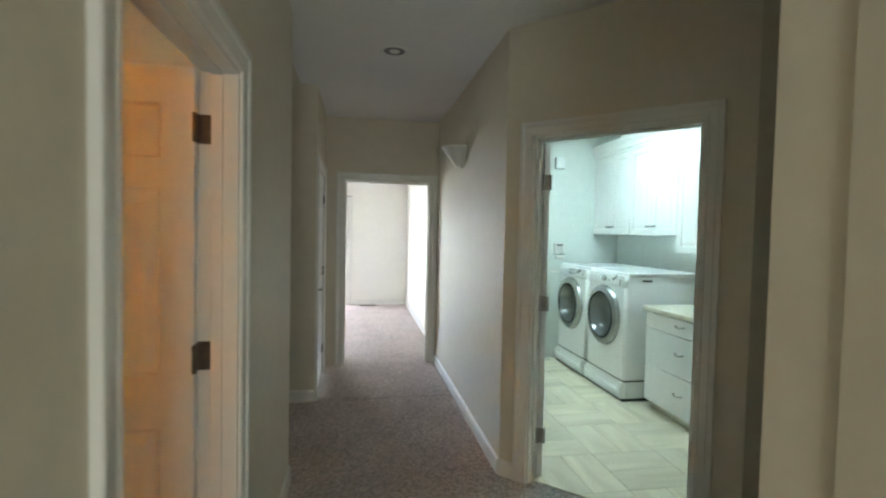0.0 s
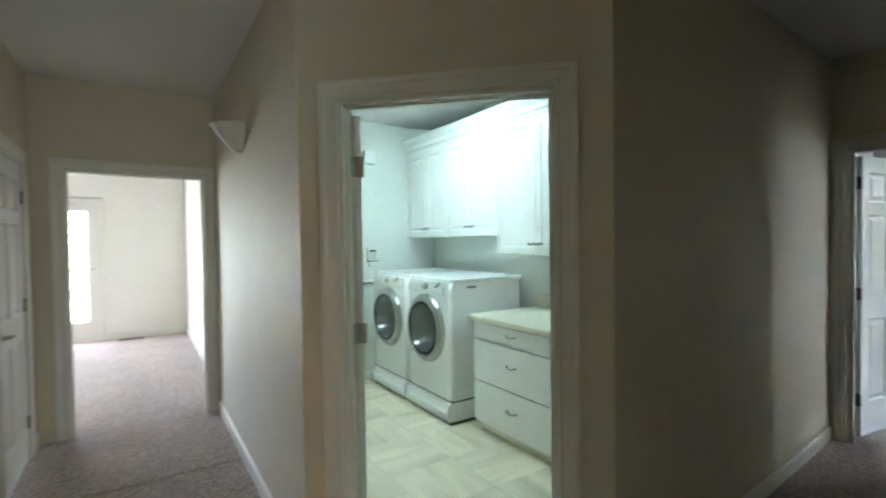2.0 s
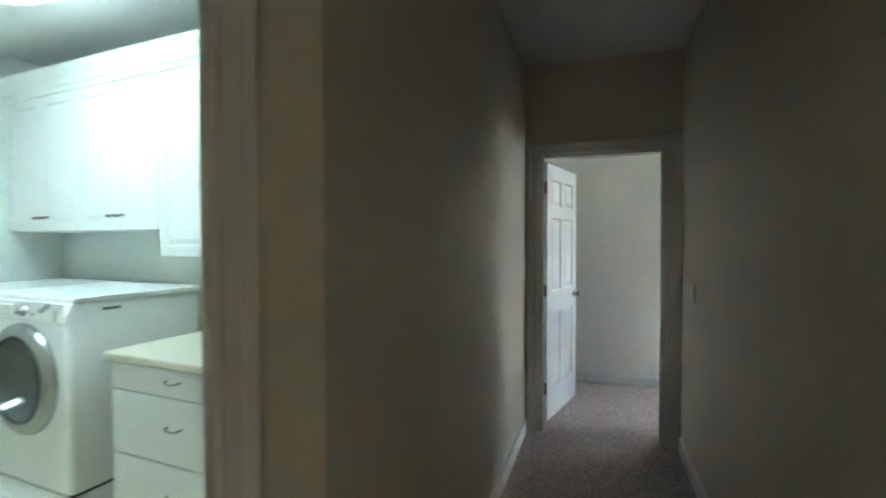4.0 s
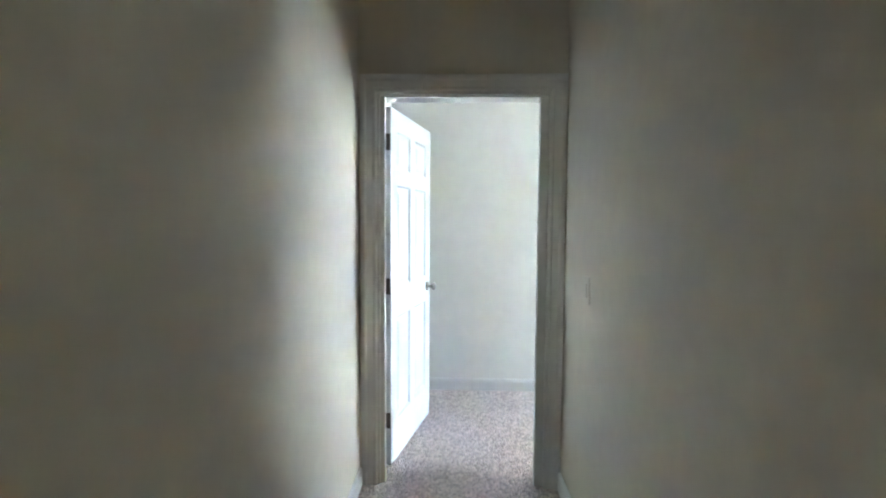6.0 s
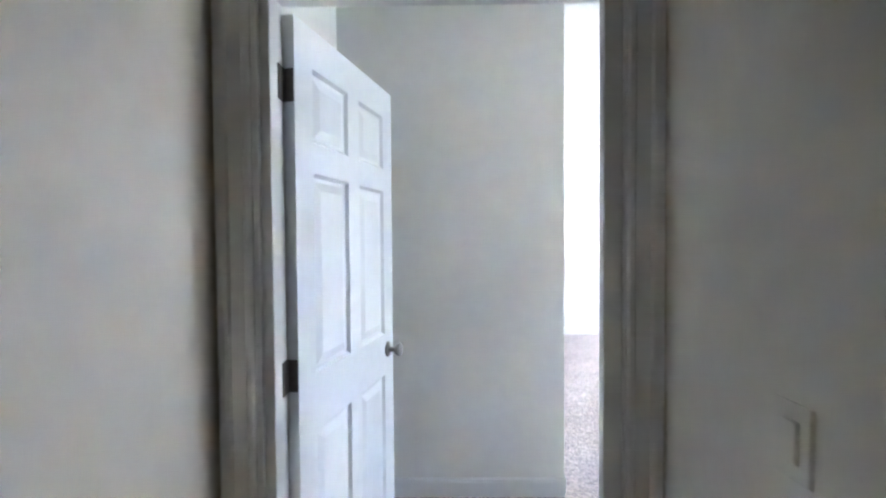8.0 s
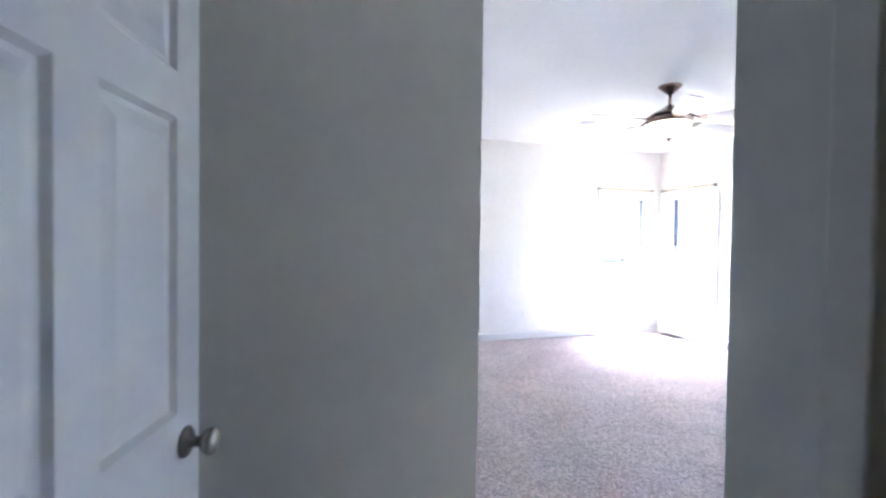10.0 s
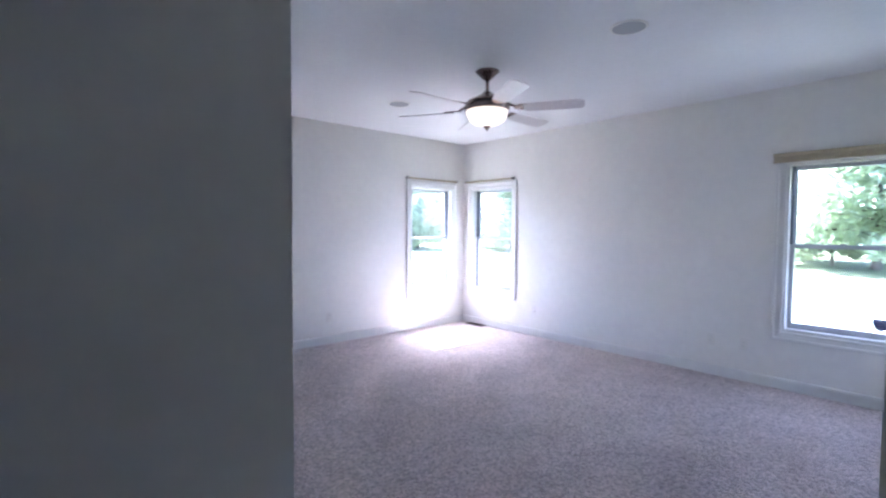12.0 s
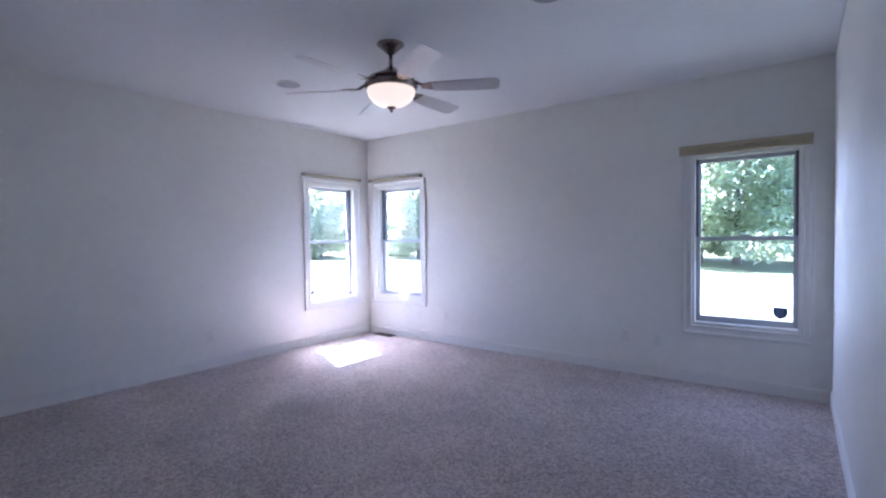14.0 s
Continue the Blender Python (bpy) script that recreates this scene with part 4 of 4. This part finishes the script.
south_face = along((4.59, 1.31), (0.684, 1.216))
wall_plate("light_switch", south_face @ pose(0.420, 0, 1.120), "cream rocker light switch on the corridor wall", "switch")
bed_s, bed_e = along((10.44, -3.467), (4.985, -3.467)), along((10.26, 1.19), (10.26, -3.467))
for x in (8.883, 6.698, 6.410):
    wall_plate("wall_socket", bed_s @ pose(10.44 - x, 0, 0.352), "white duplex wall socket above the baseboard", "socket")
wall_plate("wall_socket", bed_e @ pose(1.19 + 1.165, 0, 0.33), "white duplex wall socket above the baseboard", "socket")


def floor_register(x, y, turn, m0=None):
    t = thing("floor_register", (m0 or Matrix()) @ pose(x, y, 0, 0, 0, turn), "dark brown slotted steel floor register in the carpet", "floor vent", "floor registers")
    bm = bmesh.new()
    for b in ((-0.16, 0.16, -0.06, -0.045), (-0.16, 0.16, 0.045, 0.06), (-0.16, -0.145, -0.045, 0.045), (0.145, 0.16, -0.045, 0.045)):
        box(bm, *b, 0.0, 0.010)
    part("frame", bm, REGISTER, t)
    part("well", boxed(-0.145, 0.145, -0.045, 0.045, 0.0005, 0.003), DARK, t)
    for k in range(14):
        part("slat", boxed(-0.140 + 0.0205 * k, -0.132 + 0.0205 * k, -0.045, 0.045, 0.003, 0.009), REGISTER, t)


floor_register(9.90, -3.385, 0)
floor_register(0.13, 10.08, 0, FRAME_A)

# patio door rod in the far room
rod = thing("curtain_rod", FRAME_A @ pose(-1.20, 10.199, 2.165), "slim white curtain rod over the patio door", "curtain rod")
part("pole", tube(bmesh.new(), [(-1.0, -0.07, 0), (1.0, -0.07, 0)], 0.010), NICKEL, rod)
for x in (-0.9, 0.9):
    part("bracket", boxed(x - 0.01, x + 0.01, -0.075, 0, -0.012, 0.012), NICKEL, rod)


# ---- bedroom ----
def ceiling_fan(x, y):
    """Six-blade fan: canopy, rod, bell housing, switch ring, blade irons, blades, bowl light."""
    t = thing("ceiling_fan", pose(x, y, H), "bronze six-blade ceiling fan with a lit frosted bowl", "ceiling fan")
    part("canopy", turned(((0, -0.001), (0.095, -0.001), (0.096, -0.010), (0.080, -0.022), (0.045, -0.055), (0.022, -0.075), (0, -0.076)), 36), BRONZE, t, smooth=True)
    part("downrod", tube(bmesh.new(), [(0, 0, -0.07), (0, 0, -0.185)], 0.0135, 14), BRONZE, t, smooth=True)
    part("housing", turned(((0, -0.165), (0.030, -0.168), (0.050, -0.185), (0.098, -0.215), (0.152, -0.240), (0.166, -0.250), (0.166, -0.258), (0, -0.258)), 44), BRONZE, t, smooth=True)
    part("motor_gap", turned(((0.150, -0.256), (0.150, -0.281)), 40), DARK, t)
    part("light_ring", turned(((0, -0.279), (0.172, -0.279), (0.188, -0.288), (0.188, -0.300), (0.180, -0.306), (0.182, -0.318), (0.172, -0.324), (0, -0.324)), 48), BRONZE, t, smooth=True)
    bowl = part("bowl", turned(((0.170, -0.322), (0.172, -0.335), (0.162, -0.370), (0.138, -0.405), (0.100, -0.430), (0.050, -0.445), (0, -0.449)), 44), FAN_GLOW, t, "lit frosted glass bowl", smooth=True)
    part("finial", turned(((0, -0.444), (0.032, -0.446), (0.030, -0.454), (0.010, -0.462), (0.012, -0.472), (0.006, -0.482), (0, -0.486)), 20), BRONZE, bowl, "bronze finial", smooth=True)
    outline = [(0.30, -0.050), (0.36, -0.060), (0.50, -0.066), (0.67, -0.070), (0.743, -0.070), (0.768, -0.045), (0.768, 0.045), (0.743, 0.070), (0.68, 0.070), (0.50, 0.066), (0.36, 0.060), (0.30, 0.050)]
    for k in range(6):
        turn = pose(0, 0, 0, 0, 0, 60 * k + 30)
        pitch = turn @ pose(0, 0, -0.308, -13, 0, 0)
        iron = bmesh.new()
        tube(iron, [(0.122, 0, 0.036), (0.175, 0, 0.038), (0.205, 0, 0.020), (0.24, 0, 0.002)], 0.011, 8)
        loft(iron, [[(px, py, z) for px, py in ((0.22, -0.020), (0.27, -0.042), (0.32, -0.046), (0.355, -0.030), (0.37, 0.0), (0.355, 0.030), (0.32, 0.046), (0.27, 0.042), (0.22, 0.020))] for z in (-0.004, 0.004)])
        part("blade_iron", iron, BRONZE, t, "", m=pitch)
        bm = loft(bmesh.new(), [[(px, py, z) for px, py in outline] for z in (-0.011, -0.005)])
        part("blade", bm, BLADE, t, "grey veneered fan blade", m=pitch)


ceiling_fan(7.68, -1.215)


def speaker(x, y):
    t = thing("ceiling_speaker", pose(x, y, H), "round white in-ceiling speaker with a mesh grille", "speaker", "ceiling speakers")
    part("bezel", turned(((0.100, -0.001), (0.101, -0.006), (0.114, -0.006), (0.118, -0.001)), 40), PLATE, t, smooth=True)
    part("grille", turned(((0.101, -0.004), (0.06, -0.0055), (0, -0.006)), 40), GRILLE, t, "grey metal mesh grille", smooth=True)


speaker(6.50, -1.26)
speaker(8.99, -1.29)

# pulled-up shade and cord of the large window
shade = thing("pleated_blind", bed_s @ pose(4.224, 0, 2.045), "beige pleated shade drawn up to its headrail", "window shade")
part("headrail", boxed(0, 0.958, -0.062, -0.024, 0.046, 0.080, bevel=0.004), BLIND, shade)
for k in range(5):
    part("pleat", boxed(0.004, 0.954, -0.060 + 0.003 * (k % 2), -0.026 - 0.003 * (k % 2), 0.010 + 0.0075 * k, 0.0165 + 0.0075 * k, bevel=0.002), BLIND, shade)
part("bottom_rail", boxed(0.002, 0.956, -0.061, -0.025, -0.004, 0.009, bevel=0.003), BLIND, shade)
cordline = [(0.945, -0.045, 0.05)] + [(0.945 + 0.006 * math.sin(k * 0.9), -0.045 - 0.003 * k, 0.05 - 0.145 * k) for k in range(1, 14)]
cordline += [(0.94 - 0.012 * k, -0.09 - 0.018 * k, -2.035 + 0.001 * (k % 2)) for k in range(1, 7)]
part("pull_cord", tube(bmesh.new(), cordline, 0.0022, 6), CORD, shade, "thin white pull cord trailing to the carpet")
part("cord_tassel", turned(((0, 0), (0.006, 0.002), (0.009, 0.02), (0.004, 0.034), (0, 0.035)), 12, pose(0.945, -0.075, -1.60)), CORD, shade)

for m, x0 in ((bed_e, 3.535), (bed_s, 0.235)):
    t = thing("shade_rail", m @ pose(x0, 0, 2.128), "slim beige shade rail over the corner window", "shade rail", "corner shade rails")
    part("rail", boxed(0.0, 0.955, -0.040, -0.010, 0.0, 0.022, bevel=0.003), BLIND, t)
    for x in (0.012, 0.943):
        part("end_bracket", boxed(x - 0.014, x + 0.014, -0.046, 0.0, -0.006, 0.030, bevel=0.002), NICKEL, t)


def shield(m, x, z, y, s, mat, label):
    t = thing("window_sticker", m @ pose(x, y, z), label, "sticker")
    pts = [(-0.5, 0.45), (0.5, 0.45), (0.52, 0.0), (0.36, -0.38), (0.0, -0.55), (-0.36, -0.38), (-0.52, 0.0)]
    part("decal", loft(bmesh.new(), [[(px * s, yy, pz * s) for px, pz in pts] for yy in (-0.0012, 0.0)]), mat, t)
    for k in range(3):
        part("printed_bar", boxed(-0.30 * s, 0.30 * s, -0.0022, -0.0013, (0.22 - 0.22 * k) * s - 0.03 * s, (0.22 - 0.22 * k) * s + 0.03 * s), CHROME, t)


shield(bed_s, 10.44 - 5.467, 0.672, 0.089, 0.098, BLUE, "small dark blue shield sticker on the lower pane")
shield(bed_e, 1.19 + 2.545, 0.640, 0.089, 0.060, CHROME, "small grey shield sticker on the lower pane")

scrap = thing("cord_cap", pose(5.33, -3.30, 0), "tiny white plastic cord cap on the carpet", "cord cap")
part("cap", turned(((0, 0.001), (0.012, 0.001), (0.012, 0.008), (0.006, 0.014), (0, 0.015)), 12), PLATE, scrap)


# ---- garden ----
def deck_railing(v, u0, u1):
    """Wooden railing outside the patio door: posts, two rails, balusters."""
    t = thing("deck_railing", FRAME_A @ pose(0, v, -0.4), "weathered wooden railing outside the patio door", "railing")
    for k in range(5):
        u = u0 + (u1 - u0) * k / 4
        part("post", boxed(u - 0.045, u + 0.045, -0.045, 0.045, 0.0, 1.30, bevel=0.006), BARK, t)
    for z in (0.85, 1.25):
        part("rail", boxed(u0, u1, -0.070, -0.046, z - 0.04, z + 0.04, bevel=0.004), BARK, t)


deck_railing(13.0, -4.6, 1.4)


def foliage(bm, centre, radii, count, size, rng, droop=0.0):
    """Scatters small bent leaf sprays through a flattened lobe."""
    for _ in range(count):
        d = Vector((rng.gauss(0, 1), rng.gauss(0, 1), rng.gauss(0, 1)))
        d.normalize()
        k = rng.uniform(0.55, 1.05)
        p = Vector(centre) + Vector((d.x * radii[0], d.y * radii[1], d.z * radii[2])) * k
        s = size * rng.uniform(0.5, 1.4)
        q = Euler((rng.uniform(-0.9, 0.9), rng.uniform(-0.9, 0.9), rng.uniform(0, 6.28))).to_matrix()
        vs = [bm.verts.new(p + q @ Vector(c) * s) for c in ((-0.5, 0, 0), (0, -0.22, 0.06), (0.5, 0, -0.08 - droop), (0, 0.22, 0.06))]
        bm.faces.new((vs[0], vs[1], vs[3]))
        bm.faces.new((vs[1], vs[2], vs[3]))


def tree(x, y, h, spread, seed, label, count, size):
    """A tapered trunk, rising limbs, and a crown of many small sprays in uneven lobes."""
    rng = random.Random(seed)
    t = thing("tree", pose(x, y, -0.4), label, "tree", "garden trees")
    bm = bmesh.new()
    lean = rng.uniform(-0.15, 0.15)
    rings = []
    for k in range(9):
        f = k / 8
        r = 0.016 * h * (1 - 0.88 * f) * (1.35 if k == 0 else 1)
        rings.append([(lean * f * h * 0.2 + r * math.cos(a), r * math.sin(a), f * h * 0.93) for a in [2 * math.pi * j / 9 for j in range(9)]])
    loft(bm, rings)
    lobes = []
    for k in range(48):
        f = 0.11 + 0.86 * ((k + rng.random()) / 48)
        a = k * 2.4 + rng.uniform(-0.5, 0.5)
        reach = spread * (1.0 - 0.66 * f ** 1.6) * rng.uniform(0.55, 1.05)
        z0 = f * h * 0.86
        tip = Vector((math.cos(a) * reach, math.sin(a) * reach, z0 + rng.uniform(-0.02, 0.07) * h))
        tube(bm, [(0, 0, z0), (tip.x * 0.5, tip.y * 0.5, (z0 + tip.z) / 2 + 0.02 * h), tuple(tip)], 0.006 * h * (1 - 0.7 * f), 5)
        lobes.append((tip * 0.82 + Vector((0, 0, z0 * 0.18)), reach))
    part("trunk", bm, BARK, t)
    bm = bmesh.new()
    for p, reach in lobes:
        r = 0.30 * spread * rng.uniform(0.7, 1.2)
        foliage(bm, p, (r, r, r * 0.55), count // 54, size, rng, 0.15)
        foliage(bm, p * 0.6 + Vector((0, 0, p.z * 0.4)), (r * 0.9, r * 0.9, r * 0.5), count // 108, size, rng, 0.15)
    foliage(bm, (lean * h * 0.2, 0, h * 0.94), (0.12 * spread, 0.12 * spread, 0.08 * h), count // 30, size, rng)
    part("crown", bm, LEAF, t)


tree(8.0, -29.0, 10.4, 5.4, 3, "broad full-crowned green tree on the lawn", 34000, 0.30)
tree(12.2, -35.0, 9.0, 4.2, 4, "green tree standing on the lawn edge", 9000, 0.36)
tree(2.5, -36.0, 9.5, 4.2, 5, "green tree standing on the lawn edge", 9000, 0.36)
tree(9.9, -30.5, 5.2, 2.6, 6, "small round green tree beside the big tree", 6500, 0.26)
tree(38.6, -25.2, 6.6, 3.6, 7, "green tree at the far side of the lawn", 12000, 0.36)
tree(44.0, -27.5, 4.6, 3.4, 8, "green tree at the far side of the lawn", 9000, 0.36)
tree(31.0, -29.3, 6.9, 3.4, 9, "green tree at the far side of the lawn", 12000, 0.36)
tree(27.0, -32.0, 4.2, 3.2, 10, "green tree at the far side of the lawn", 9000, 0.36)
tree(36.5, -33.0, 4.6, 3.6, 11, "green tree at the far side of the lawn", 9000, 0.36)
tree(-0.9, 24.0, 5.5, 2.6, 12, "green tree outside the patio door", 5000, 0.32)
rng = random.Random(21)
hedge = bmesh.new()
for k in range(60):
    a = radians(-75 + 62 * k / 59)
    foliage(hedge, (7 + 58 * math.cos(a), -2 + 58 * math.sin(a), 0.9 + rng.uniform(-0.2, 0.8)), (1.9, 1.9, 1.5), 170, 0.6, rng)
tagged(part("hedge", hedge, LEAF), "distant green hedge behind the lawn", "hedge", "", "stuff")


# ---- laundry floor tiles ----
def inside_a(p):
    q = FRAME_A.inverted() @ Vector((p[0], p[1], 0))
    return (q.x, q.y)


def clip(poly, border):
    """Cuts a convex polygon to a convex border, both anticlockwise."""
    for k in range(len(border)):
        a, b = border[k], border[(k + 1) % len(border)]
        out = []
        side = [(b[0] - a[0]) * (p[1] - a[1]) - (b[1] - a[1]) * (p[0] - a[0]) for p in poly]
        for i in range(len(poly)):
            j = (i + 1) % len(poly)
            if side[i] >= 0:
                out.append(poly[i])
            if (side[i] < 0) != (side[j] < 0):
                f = side[i] / (side[i] - side[j])
                out.append((poly[i][0] + f * (poly[j][0] - poly[i][0]), poly[i][1] + f * (poly[j][1] - poly[i][1])))
        poly = out
        if len(poly) < 3:
            return []
    return poly


nx, ny = -(CB[1] - CA[1]), CB[0] - CA[0]
nl = math.hypot(nx, ny)
off = 0.05
E1 = inside_a((CA[0] + nx / nl * off, CA[1] + ny / nl * off))
E2 = inside_a((CB[0] + nx / nl * off, CB[1] + ny / nl * off))
f0 = (0.92 - E1[0]) / (E2[0] - E1[0])
border = [(0.92, E1[1] + f0 * (E2[1] - E1[1])), E2, inside_a((1.98, 2.44)), inside_a((3.36, 2.45)), (3.08, 5.95), (0.92, 5.95)]
bed = part("floor_laundry", prism(bmesh.new(), border, 0.0005, 0.004), GROUT, None, "", FRAME_A)
tagged(bed, "pale stone-look basketweave tile floor", "tile floor", "", "structure")
B = 0.457
gap = 0.0035
whole = {}
for i in range(-3, 5):
    for k in range(-4, 7):
        u0, v0 = 1.52 + B * i, 3.52 + B * k
        for s in (0, 1):
            r = (u0 + s * B / 2, v0, u0 + (s + 1) * B / 2, v0 + B) if (i + k) % 2 == 0 else (u0, v0 + s * B / 2, u0 + B, v0 + (s + 1) * B / 2)
            poly = [(r[0] + gap / 2, r[1] + gap / 2), (r[2] - gap / 2, r[1] + gap / 2), (r[2] - gap / 2, r[3] - gap / 2), (r[0] + gap / 2, r[3] - gap / 2)]
            cut = clip(poly, border)
            if len(cut) < 3:
                continue
            cx, cy = (r[0] + r[2]) / 2, (r[1] + r[3]) / 2
            full = len(cut) == 4 and all(abs(a[0] - b[0]) + abs(a[1] - b[1]) < 1e-6 for a, b in zip(cut, poly))
            key = (i + k) % 2 if full else None
            if key is not None and key in whole:
                ob = new("tile", whole[key])
            else:
                ob = new("tile", mesh_of(prism(bmesh.new(), [(p[0] - cx, p[1] - cy) for p in cut], 0.004, 0.0085), "tile", TILES[(i + k + 1) % 2]))
                if key is not None:
                    whole[key] = ob.data
            ob.parent = bed
            ob.matrix_local = pose(cx, cy, 0)
